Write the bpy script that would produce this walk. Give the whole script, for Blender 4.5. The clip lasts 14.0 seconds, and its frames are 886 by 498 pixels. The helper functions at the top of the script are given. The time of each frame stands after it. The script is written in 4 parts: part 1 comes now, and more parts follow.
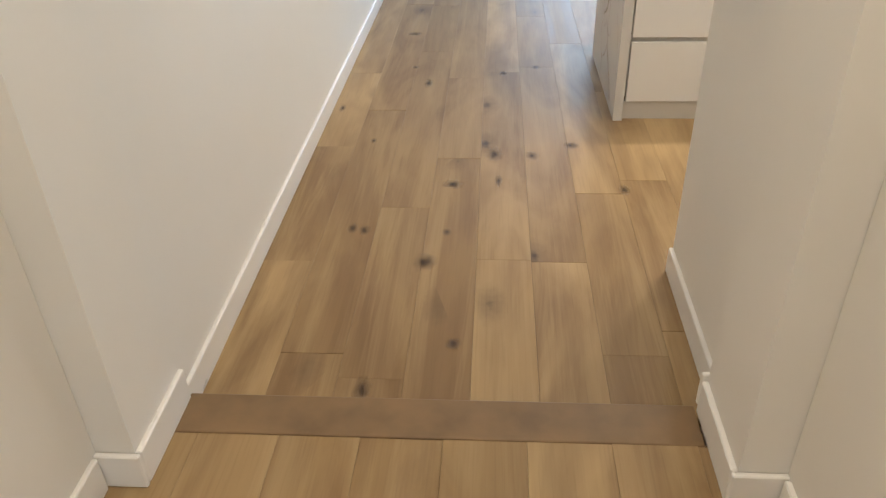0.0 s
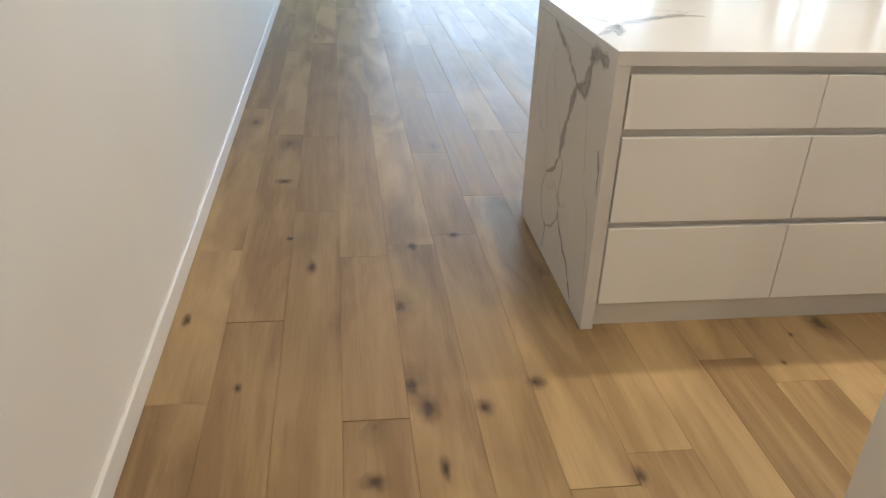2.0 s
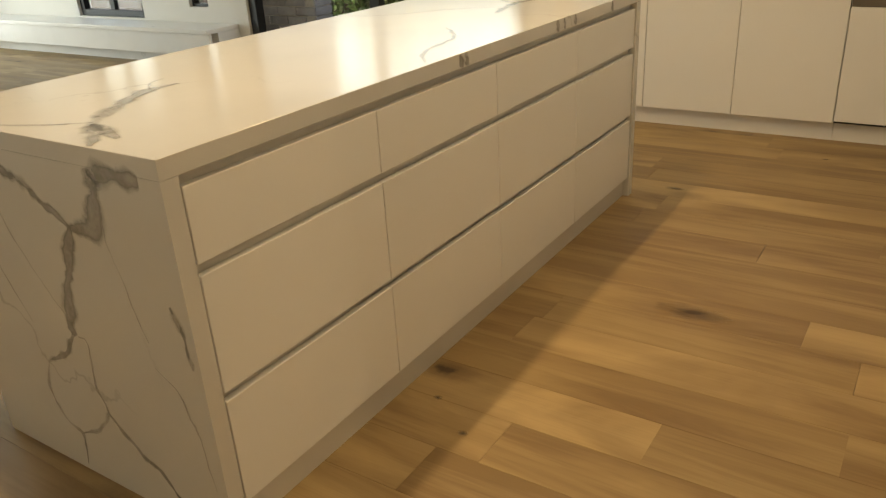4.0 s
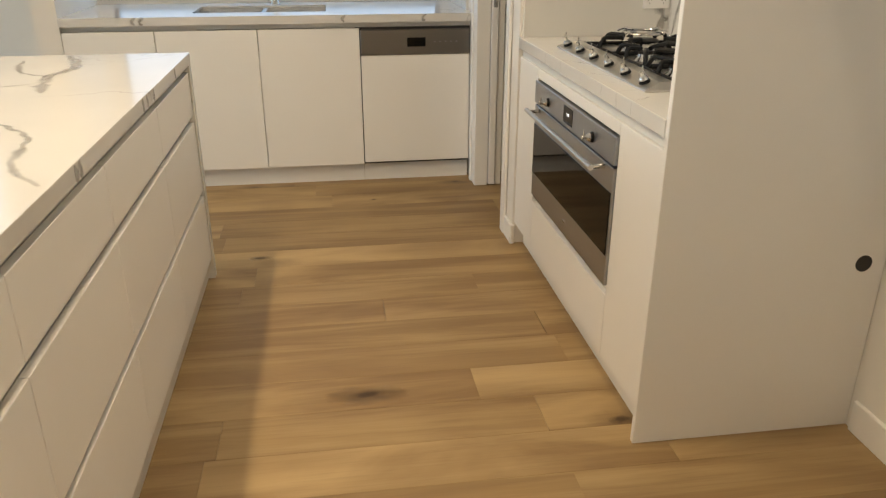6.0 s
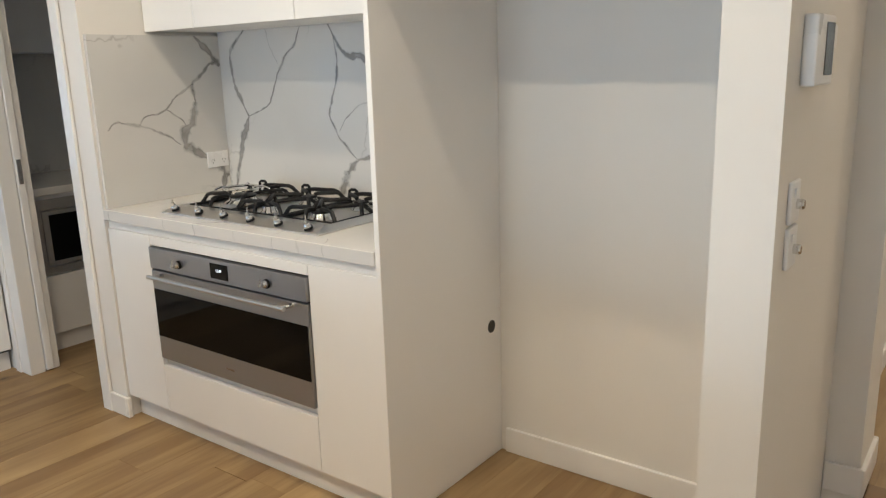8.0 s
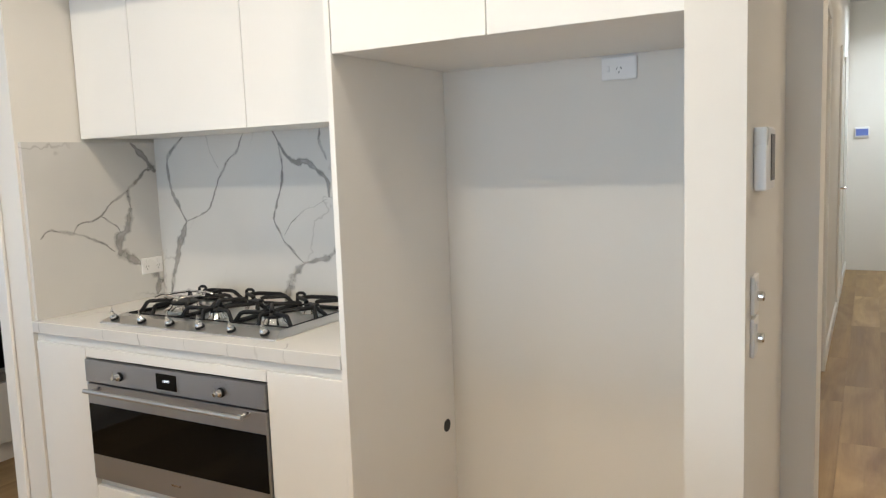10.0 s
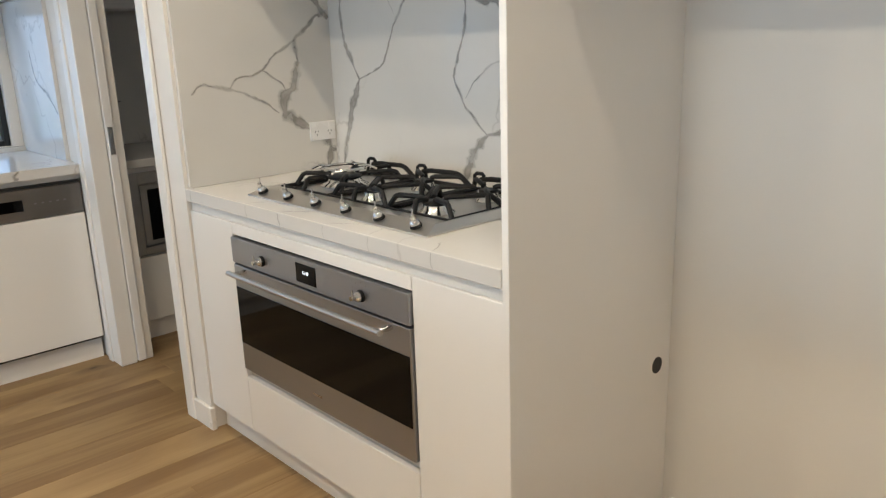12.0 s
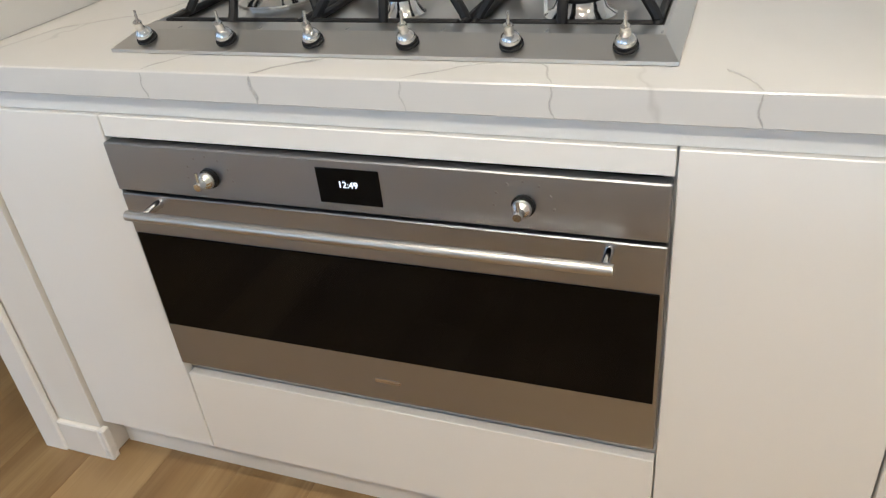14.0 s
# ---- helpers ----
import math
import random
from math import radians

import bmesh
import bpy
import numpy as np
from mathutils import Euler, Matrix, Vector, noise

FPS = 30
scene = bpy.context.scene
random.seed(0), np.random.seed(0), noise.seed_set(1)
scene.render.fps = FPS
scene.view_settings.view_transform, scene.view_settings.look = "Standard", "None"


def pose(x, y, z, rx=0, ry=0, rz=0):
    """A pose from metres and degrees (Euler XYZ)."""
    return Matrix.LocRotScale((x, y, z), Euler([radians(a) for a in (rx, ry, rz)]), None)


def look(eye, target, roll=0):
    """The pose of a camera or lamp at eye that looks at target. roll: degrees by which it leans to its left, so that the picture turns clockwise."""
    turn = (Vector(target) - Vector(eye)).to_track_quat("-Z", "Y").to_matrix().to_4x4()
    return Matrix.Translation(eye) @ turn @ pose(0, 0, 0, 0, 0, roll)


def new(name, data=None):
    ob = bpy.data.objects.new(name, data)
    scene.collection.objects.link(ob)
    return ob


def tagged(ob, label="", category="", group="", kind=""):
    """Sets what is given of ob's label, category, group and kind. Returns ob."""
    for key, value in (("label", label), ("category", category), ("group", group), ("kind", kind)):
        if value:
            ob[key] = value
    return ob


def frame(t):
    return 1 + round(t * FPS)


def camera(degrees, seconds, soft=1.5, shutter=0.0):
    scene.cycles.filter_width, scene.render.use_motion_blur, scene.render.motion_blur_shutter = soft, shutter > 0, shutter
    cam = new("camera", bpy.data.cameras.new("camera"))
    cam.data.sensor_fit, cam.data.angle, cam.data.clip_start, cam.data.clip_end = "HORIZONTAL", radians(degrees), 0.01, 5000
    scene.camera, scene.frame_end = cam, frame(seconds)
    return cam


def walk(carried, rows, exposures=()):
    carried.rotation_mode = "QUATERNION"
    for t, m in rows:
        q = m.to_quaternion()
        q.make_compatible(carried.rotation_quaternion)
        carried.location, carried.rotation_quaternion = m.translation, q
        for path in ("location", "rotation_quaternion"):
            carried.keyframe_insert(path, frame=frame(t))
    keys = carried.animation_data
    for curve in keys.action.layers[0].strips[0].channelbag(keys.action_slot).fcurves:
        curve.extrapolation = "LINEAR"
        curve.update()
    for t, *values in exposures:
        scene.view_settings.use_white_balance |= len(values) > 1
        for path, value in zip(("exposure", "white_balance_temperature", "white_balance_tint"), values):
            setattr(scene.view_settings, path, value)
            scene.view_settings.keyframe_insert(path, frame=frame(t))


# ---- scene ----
cam = camera(60.0, 14.0, soft=1.3)
PATH = [
    (0, (-0.59, -3.345, 1.458), (-0.72, -1.673, 0.369), -1.7),
    (0.5, (-0.693, -3.041, 1.414), (-0.707, -1.459, 0.19), 0.2),
    (1, (-0.776, -2.708, 1.395), (-0.646, -1.102, 0.21), 2.7),
    (1.5, (-0.804, -2.37, 1.403), (-0.618, -0.66, 0.382), 2.7),
    (2, (-0.81, -2.054, 1.404), (-0.558, -0.301, 0.476), 2.2),
    (2.5, (-0.806, -1.769, 1.401), (-0.287, -0.051, 0.518), 1.2),
    (3, (-0.755, -1.545, 1.331), (0.162, 0.042, 0.532), 0.4),
    (3.5, (-0.792, -1.318, 1.319), (0.429, 0.089, 0.594), -1.3),
    (4, (-0.858, -1.152, 1.309), (0.654, -0.134, 0.486), -3.4),
    (4.2, (-0.861, -1.107, 1.33), (0.707, -0.232, 0.449), -3.0),
    (6.3, (-0.532, -0.379, 1.378), (1.288, -0.834, 0.683), -0.1),
    (6.5, (-0.504, -0.276, 1.412), (1.3, -0.855, 0.773), -0.2),
    (7, (-0.474, 0.009, 1.442), (1.235, -0.876, 0.9), 0.2),
    (7.5, (-0.479, 0.249, 1.469), (1.022, -0.993, 1.015), 0.2),
    (8, (-0.372, 0.345, 1.472), (0.8, -1.207, 1.007), -1.7),
    (8.5, (-0.28, 0.46, 1.486), (0.633, -1.262, 1.04), -1.7),
    (8.7, (-0.24, 0.531, 1.483), (0.608, -1.244, 1.122), -1.3),
    (10.8, (-0.228, 0.362, 1.509), (0.904, -1.273, 1.292), -2.0),
    (11, (-0.213, 0.275, 1.484), (0.973, -1.306, 1.182), -2.2),
    (11.5, (-0.105, 0.037, 1.414), (1.186, -1.421, 0.958), -1.9),
    (12, (0.081, -0.174, 1.403), (1.5, -1.482, 0.879), -1.9),
    (12.5, (0.343, -0.365, 1.383), (1.828, -1.57, 0.797), -2.0),
    (13, (0.723, -0.422, 1.331), (2.088, -1.694, 0.611), -3.3),
    (13.5, (1.101, -0.44, 1.296), (2.093, -1.916, 0.382), -5.2),
    (14, (1.392, -0.44, 1.268), (2.058, -2.002, 0.211), -6.3),
]
EXPOSURES = [(0.0, 2.4, 6600, 10), (0.5, 2.6, 6300, 10), (1.0, 2.45, 6350, 10), (1.5, 2.3, 6200, 10), (2.5, 1.8, 7900, 10), (3.5, 1.6, 9300, 10), (4.2, 1.67, 11300, 10),
             (6.3, 2.05, 7400, 10), (7.5, 2.05, 6850, 10), (8.7, 2.2, 6600, 10), (11.0, 2.2, 6700, 10), (12.5, 2.15, 6850, 10), (13.2, 2.17, 6750, 10), (14.0, 2.27, 6250, 10)]
walk(cam, [(t, look(eye, target, roll)) for t, eye, target, roll in PATH], EXPOSURES)

# ---------------- light ----------------
world = bpy.data.worlds.new("sky_world")
scene.world = world
world.use_nodes = True
wn = world.node_tree
bgn = wn.nodes["Background"]
skyt = wn.nodes.new("ShaderNodeTexSky")
skyt.sky_type = "NISHITA"
skyt.sun_disc = False
skyt.sun_elevation = radians(60)
skyt.sun_rotation = radians(250)
wn.links.new(skyt.outputs[0], bgn.inputs[0])
bgn.inputs[1].default_value = 0.15
SUN_DIR = Vector((math.sin(radians(250)) * math.cos(radians(60)), math.cos(radians(250)) * math.cos(radians(60)), math.sin(radians(60))))
sun = new("sun", bpy.data.lights.new("sun", "SUN"))
sun.data.energy, sun.data.angle, sun.data.color = 1.2, radians(12), (1, 0.99, 0.98)
sun.matrix_world = look(SUN_DIR * 30, (0, 0, 0))

WARM = (1.0, 0.88, 0.71)
CEIL = 3.0
CEILING_LAMPS = [(x, 0.55, 0.0, 2.9) for x in (0.35, 1.25, 2.15)]
CEILING_LAMPS += [(x, -0.67, 0.0, 1.5) for x in (0.35, 1.25, 2.15)]
# the last one is an added cool fill, standing in for daylight at the entry
CEILING_LAMPS += [(-0.72, -3.1, 0.0, 3.6), (-0.72, -6.0, 0.0, 1.0), (-0.72, -7.9, 0.0, 5.5)]
for lx, ly, lz, watts in CEILING_LAMPS:
    lamp = new("ceiling_lamp", bpy.data.lights.new("ceiling_lamp", "AREA"))
    lamp.data.shape, lamp.data.size, lamp.data.energy, lamp.data.color = "DISK", 0.10, watts, WARM if ly > -7 else (0.78, 0.9, 1.0)
    lamp.data.spread = radians(150)
    lamp.location = (lx, ly, CEIL - 0.012)
# daylight standing in the window openings
for name, loc, rot, sx, sy, watts in (
        ("window_daylight", (4.41, -0.25, 1.28), (0, 90, 0), 0.62, 1.9, 1.0),
        ("door_daylight", (4.41, 3.0, 1.2), (0, 90, 0), 2.2, 2.7, 5),
        ("glazing_daylight", (1.75, 9.1, 1.2), (-90, 0, 0), 4.0, 2.2, 50)):
    lamp = new(name, bpy.data.lights.new(name, "AREA"))
    lamp.data.shape, lamp.data.size, lamp.data.size_y = "RECTANGLE", sx, sy
    lamp.data.energy, lamp.data.color = watts, (0.34, 0.60, 1.0) if name == "window_daylight" else (0.52, 0.73, 1.0)
    lamp.matrix_world = pose(*loc, *rot)

# ---------------- materials ----------------
def mat(name, color, rough=0.5, metal=0.0, spec=0.5):
    m = bpy.data.materials.new(name)
    m.use_nodes = True
    b = m.node_tree.nodes["Principled BSDF"]
    b.inputs["Base Color"].default_value = (*color, 1)
    b.inputs["Roughness"].default_value = rough
    b.inputs["Metallic"].default_value = metal
    b.inputs["Specular IOR Level"].default_value = spec
    return m


def nd(m, kind, **props):
    n = m.node_tree.nodes.new(kind)
    for k, v in props.items():
        n.inputs[k].default_value = v
    return n


def lk(m, a, b):
    m.node_tree.links.new(a, b)


def mix_color(m, fac, a, b, mode="MIX"):
    n = m.node_tree.nodes.new("ShaderNodeMix")
    n.data_type, n.blend_type = "RGBA", mode
    for sock, v in ((n.inputs[0], fac), (n.inputs[6], a), (n.inputs[7], b)):
        if hasattr(v, "is_linked"):
            lk(m, v, sock)
        elif isinstance(v, tuple):
            sock.default_value = (*v, 1) if len(v) == 3 else v
        else:
            sock.default_value = v
    return n.outputs[2]


def ramp(m, src, *stops):
    n = m.node_tree.nodes.new("ShaderNodeValToRGB")
    els = n.color_ramp.elements
    while len(els) < len(stops):
        els.new(0.5)
    for e, (p, c) in zip(els, stops):
        e.position = p
        e.color = (c, c, c, 1) if isinstance(c, (int, float)) else (*c, 1)
    lk(m, src, n.inputs[0])
    return n.outputs[0]


def mth(m, op, a, b=0.0):
    n = m.node_tree.nodes.new("ShaderNodeMath")
    n.operation = op
    for sock, v in ((n.inputs[0], a), (n.inputs[1], b)):
        if hasattr(v, "is_linked"):
            lk(m, v, sock)
        else:
            sock.default_value = v
    return n.outputs[0]


def bump(m, height, strength=0.2, dist=0.002):
    n = nd(m, "ShaderNodeBump", Strength=strength, Distance=dist)
    lk(m, height, n.inputs["Height"])
    lk(m, n.outputs[0], m.node_tree.nodes["Principled BSDF"].inputs["Normal"])


def worn(name, color, rough=0.5, metal=0.0, vary=0.06, scale=3.0, grain=220.0, bumpy=0.05, spec=0.5):
    """A paint, stone or metal with soft large variation, fine grain and slight relief."""
    m = mat(name, color, rough, metal, spec)
    b = m.node_tree.nodes["Principled BSDF"]
    g = m.node_tree.nodes.new("ShaderNodeNewGeometry")
    big = nd(m, "ShaderNodeTexNoise", Scale=scale, Detail=5.0)
    fine = nd(m, "ShaderNodeTexNoise", Scale=grain, Detail=2.0)
    lk(m, g.outputs["Position"], big.inputs["Vector"])
    lk(m, g.outputs["Position"], fine.inputs["Vector"])
    dark = tuple(c * (1 - vary) for c in color)
    light = tuple(min(1, c * (1 + vary * 0.5)) for c in color)
    lk(m, mix_color(m, ramp(m, big.outputs[0], (0.3, 0.0), (0.7, 1.0)), dark, light), b.inputs["Base Color"])
    r = ramp(m, big.outputs[0], (0.3, max(0.02, rough * 0.85)), (0.7, min(1, rough * 1.15)))
    lk(m, r, b.inputs["Roughness"])
    bump(m, fine.outputs[0], bumpy, 0.001)
    return m


def oak(name, by_object):
    m = mat(name, (0.4, 0.26, 0.14), 0.4)
    b = m.node_tree.nodes["Principled BSDF"]
    if by_object:
        tc = m.node_tree.nodes.new("ShaderNodeTexCoord").outputs["Object"]
        rnd = m.node_tree.nodes.new("ShaderNodeObjectInfo").outputs["Random"]
    else:
        geo = m.node_tree.nodes.new("ShaderNodeNewGeometry")
        tc, rnd = geo.outputs["Position"], geo.outputs["Random Per Island"]
    shift = m.node_tree.nodes.new("ShaderNodeVectorMath")
    shift.operation = "ADD"
    comb = m.node_tree.nodes.new("ShaderNodeCombineXYZ")
    lk(m, mth(m, "MULTIPLY", rnd, 37.0), comb.inputs[0])
    lk(m, mth(m, "MULTIPLY", rnd, 91.0), comb.inputs[1])
    lk(m, tc, shift.inputs[0])
    lk(m, comb.outputs[0], shift.inputs[1])
    v = shift.outputs[0]

    def stretched(sx, sy):
        mp = m.node_tree.nodes.new("ShaderNodeMapping")
        mp.inputs["Scale"].default_value = (sx, sy, 1)
        lk(m, v, mp.inputs[0])
        return mp.outputs[0]
    # knots bend the grain and darken the wood
    vor = nd(m, "ShaderNodeTexVoronoi", Scale=1.0)
    lk(m, stretched(5.4, 2.7), vor.inputs["Vector"])
    cell = m.node_tree.nodes.new("ShaderNodeSeparateColor")
    lk(m, vor.outputs["Color"], cell.inputs[0])
    present = mth(m, "GREATER_THAN", cell.outputs[0], 0.80)
    size = mth(m, "MULTIPLY", cell.outputs[1], 0.075)
    wob = nd(m, "ShaderNodeTexNoise", Scale=38.0, Detail=4.0)
    lk(m, v, wob.inputs["Vector"])
    d = mth(m, "ADD", vor.outputs["Distance"], mth(m, "MULTIPLY", mth(m, "SUBTRACT", wob.outputs[0], 0.5), 0.13))
    d = mth(m, "SUBTRACT", d, size)
    knot = mth(m, "MULTIPLY", present, ramp(m, d, (0.0, 1.0), (0.022, 0.7), (0.07, 0.0)))
    halo = mth(m, "MULTIPLY", present, ramp(m, d, (0.0, 1.0), (0.30, 0.0)))
    g1 = nd(m, "ShaderNodeTexNoise", Scale=1.0, Detail=6.0, Roughness=0.62, Distortion=0.6)
    lk(m, stretched(11.0, 0.6), g1.inputs["Vector"])
    g2 = nd(m, "ShaderNodeTexNoise", Scale=1.0, Detail=4.0, Distortion=1.2)
    lk(m, stretched(4.2, 1.0), g2.inputs["Vector"])
    pores = nd(m, "ShaderNodeTexNoise", Scale=1.0, Detail=2.0)
    lk(m, stretched(150.0, 4.0), pores.inputs["Vector"])
    base = mix_color(m, rnd, (0.25, 0.156, 0.068), (0.455, 0.312, 0.155))
    c = mix_color(m, ramp(m, g2.outputs[0], (0.36, 0.0), (0.64, 0.85)), base, (0.20, 0.115, 0.050))
    c = mix_color(m, ramp(m, g1.outputs[0], (0.46, 0.0), (0.66, 0.42)), c, (0.49, 0.355, 0.19))
    c = mix_color(m, ramp(m, pores.outputs[0], (0.52, 0.0), (0.74, 0.16)), c, (0.12, 0.072, 0.036))
    c = mix_color(m, mth(m, "MULTIPLY", halo, 0.6), c, (0.10, 0.058, 0.028))
    c = mix_color(m, mth(m, "MULTIPLY", knot, 0.9), c, (0.065, 0.038, 0.022))
    lk(m, c, b.inputs["Base Color"])
    lk(m, ramp(m, g1.outputs[0], (0.3, 0.40), (0.7, 0.54)), b.inputs["Roughness"])
    b.inputs["Specular IOR Level"].default_value = 0.4
    bump(m, pores.outputs[0], 0.12, 0.0006)
    return m


def knot_mat():
    """A soft-edged dark knot that fades into the board round it."""
    m = mat("wood_knot", (0.05, 0.028, 0.016), 0.45)
    b = m.node_tree.nodes["Principled BSDF"]
    tc = m.node_tree.nodes.new("ShaderNodeTexCoord")
    rnd = m.node_tree.nodes.new("ShaderNodeObjectInfo").outputs["Random"]
    ln = m.node_tree.nodes.new("ShaderNodeVectorMath")
    ln.operation = "LENGTH"
    lk(m, tc.outputs["Object"], ln.inputs[0])
    nz = nd(m, "ShaderNodeTexNoise", Scale=3.2, Detail=5.0)
    nz.noise_dimensions = "4D"
    lk(m, tc.outputs["Object"], nz.inputs["Vector"])
    lk(m, mth(m, "MULTIPLY", rnd, 50.0), nz.inputs["W"])
    d = mth(m, "ADD", ln.outputs["Value"], mth(m, "MULTIPLY", mth(m, "SUBTRACT", nz.outputs[0], 0.5), 0.9))
    lk(m, mix_color(m, ramp(m, d, (0.15, 0.0), (0.6, 1.0)), (0.075, 0.042, 0.023), (0.18, 0.105, 0.048)), b.inputs["Base Color"])
    edge = mth(m, "MULTIPLY", ramp(m, d, (0.1, 0.72), (0.42, 0.36), (0.85, 0.0)), ramp(m, ln.outputs["Value"], (0.8, 1.0), (1.0, 0.0)))
    lk(m, edge, b.inputs["Alpha"])
    return m


def marble(name):
    """White engineered stone with faint grey clouding and hairline veins."""
    m = mat(name, (0.78, 0.76, 0.72), 0.16)
    b = m.node_tree.nodes["Principled BSDF"]
    g = m.node_tree.nodes.new("ShaderNodeNewGeometry")
    warp = nd(m, "ShaderNodeTexNoise", Scale=1.7, Detail=5.0, Roughness=0.6)
    lk(m, g.outputs["Position"], warp.inputs["Vector"])
    add = m.node_tree.nodes.new("ShaderNodeVectorMath")
    add.operation = "MULTIPLY_ADD"
    lk(m, warp.outputs["Color"], add.inputs[0])
    add.inputs[1].default_value = (0.9, 0.9, 0.9)
    lk(m, g.outputs["Position"], add.inputs[2])
    vor = nd(m, "ShaderNodeTexVoronoi", Scale=1.25)
    vor.feature = "DISTANCE_TO_EDGE"
    lk(m, add.outputs[0], vor.inputs["Vector"])
    where = nd(m, "ShaderNodeTexNoise", Scale=1.9, Detail=2.0)
    lk(m, g.outputs["Position"], where.inputs["Vector"])
    hair = mth(m, "MULTIPLY", ramp(m, vor.outputs[0], (0.0, 1.0), (0.012, 0.0)), ramp(m, where.outputs[0], (0.50, 0.0), (0.62, 0.55)))
    cloud = nd(m, "ShaderNodeTexNoise", Scale=2.6, Detail=6.0)
    lk(m, g.outputs["Position"], cloud.inputs["Vector"])
    c = mix_color(m, ramp(m, cloud.outputs[0], (0.4, 0.0), (0.75, 0.35)), (0.69, 0.675, 0.645), (0.57, 0.56, 0.545))
    c = mix_color(m, hair, c, (0.36, 0.34, 0.32))
    lk(m, c, b.inputs["Base Color"])
    return m


def vein_mat():
    """Mottled grey vein, dense in its middle and fading into the stone at its rims."""
    m = mat("stone_vein", (0.36, 0.34, 0.31), 0.18)
    b = m.node_tree.nodes["Principled BSDF"]
    g = m.node_tree.nodes.new("ShaderNodeNewGeometry")
    n1 = nd(m, "ShaderNodeTexNoise", Scale=34.0, Detail=6.0, Roughness=0.7)
    lk(m, g.outputs["Position"], n1.inputs["Vector"])
    n2 = nd(m, "ShaderNodeTexNoise", Scale=9.0, Detail=3.0)
    lk(m, g.outputs["Position"], n2.inputs["Vector"])
    c = mix_color(m, ramp(m, n1.outputs[0], (0.35, 0.0), (0.75, 1.0)), (0.33, 0.315, 0.295), (0.56, 0.54, 0.515))
    lk(m, c, b.inputs["Base Color"])
    uv = m.node_tree.nodes.new("ShaderNodeUVMap")
    sep = m.node_tree.nodes.new("ShaderNodeSeparateXYZ")
    lk(m, uv.outputs[0], sep.inputs[0])
    across = mth(m, "ABSOLUTE", mth(m, "SUBTRACT", sep.outputs[0], 0.5))
    across = mth(m, "ADD", across, mth(m, "MULTIPLY", mth(m, "SUBTRACT", n1.outputs[0], 0.5), 0.35))
    lk(m, mth(m, "MULTIPLY", ramp(m, across, (0.16, 0.88), (0.48, 0.0)), mth(m, "MULTIPLY", sep.outputs[1], ramp(m, n2.outputs[0], (0.35, 0.5), (0.6, 1.0)))), b.inputs["Alpha"])
    return m


def brushed(name, color, rough, sx=6.0, sz=2600.0, sy=6.0):
    m = mat(name, color, rough, 1.0)
    g = m.node_tree.nodes.new("ShaderNodeNewGeometry")
    mp = m.node_tree.nodes.new("ShaderNodeMapping")
    mp.inputs["Scale"].default_value = (sx, sy, sz)
    lk(m, g.outputs["Position"], mp.inputs[0])
    n = nd(m, "ShaderNodeTexNoise", Scale=1.0, Detail=3.0)
    lk(m, mp.outputs[0], n.inputs["Vector"])
    b = m.node_tree.nodes["Principled BSDF"]
    lk(m, ramp(m, n.outputs[0], (0.3, rough * 0.98), (0.7, rough * 1.03)), b.inputs["Roughness"])
    lk(m, mix_color(m, n.outputs[0], tuple(c * 0.99 for c in color), tuple(min(1, c * 1.01) for c in color)), b.inputs["Base Color"])
    return m


def pane_mat():
    m = bpy.data.materials.new("window_glass")
    m.use_nodes = True
    t = m.node_tree
    t.nodes.remove(t.nodes["Principled BSDF"])
    tr = t.nodes.new("ShaderNodeBsdfTransparent")
    gl = t.nodes.new("ShaderNodeBsdfGlossy")
    gl.inputs["Roughness"].default_value = 0.02
    mx = t.nodes.new("ShaderNodeMixShader")
    mx.inputs[0].default_value = 0.045
    t.links.new(tr.outputs[0], mx.inputs[1])
    t.links.new(gl.outputs[0], mx.inputs[2])
    t.links.new(mx.outputs[0], t.nodes["Material Output"].inputs[0])
    return m


def glow_mat(name, color, strength):
    m = mat(name, color, 0.4)
    b = m.node_tree.nodes["Principled BSDF"]
    b.inputs["Emission Color"].default_value = (*color, 1)
    b.inputs["Emission Strength"].default_value = strength
    return m


WALL = worn("wall_paint", (0.80, 0.77, 0.72), 0.6, vary=0.03, scale=1.5, grain=350, bumpy=0.05, spec=0.3)
CEILP = worn("ceiling_paint", (0.82, 0.81, 0.79), 0.75, vary=0.02)
TRIM = worn("trim_enamel", (0.84, 0.82, 0.785), 0.32, vary=0.03, scale=4, bumpy=0.02)
CABW = worn("cabinet_lacquer", (0.86, 0.845, 0.815), 0.38, vary=0.02, scale=2, grain=500, bumpy=0.02)
# one flat tone, darker than the cabinet lacquer, for recessed channels and the island kickboard
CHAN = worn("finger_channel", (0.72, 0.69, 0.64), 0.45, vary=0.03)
OAK_P = oak("oak_plank", True)
OAK_S = oak("oak_planks_far", False)
OAK_D = worn("oak_nosing", (0.225, 0.138, 0.066), 0.45, vary=0.25, scale=9, grain=160, bumpy=0.1)
KNOT = knot_mat()
GAP = mat("joint_dark", (0.19, 0.115, 0.06), 0.8)
STONE = marble("white_stone")
VEIN = vein_mat()
STEEL = brushed("brushed_steel", (0.56, 0.54, 0.51), 0.27)
STEEL_D = brushed("oven_steel", (0.42, 0.43, 0.45), 0.36)
STRIP = brushed("dishwasher_steel", (0.23, 0.215, 0.20), 0.34)
SATIN = brushed("satin_steel", (0.62, 0.60, 0.57), 0.36)
TRAY = brushed("tray_steel", (0.64, 0.62, 0.59), 0.30, sy=2600.0)
CHROME = worn("polished_metal", (0.72, 0.71, 0.69), 0.10, 1.0, vary=0.05)
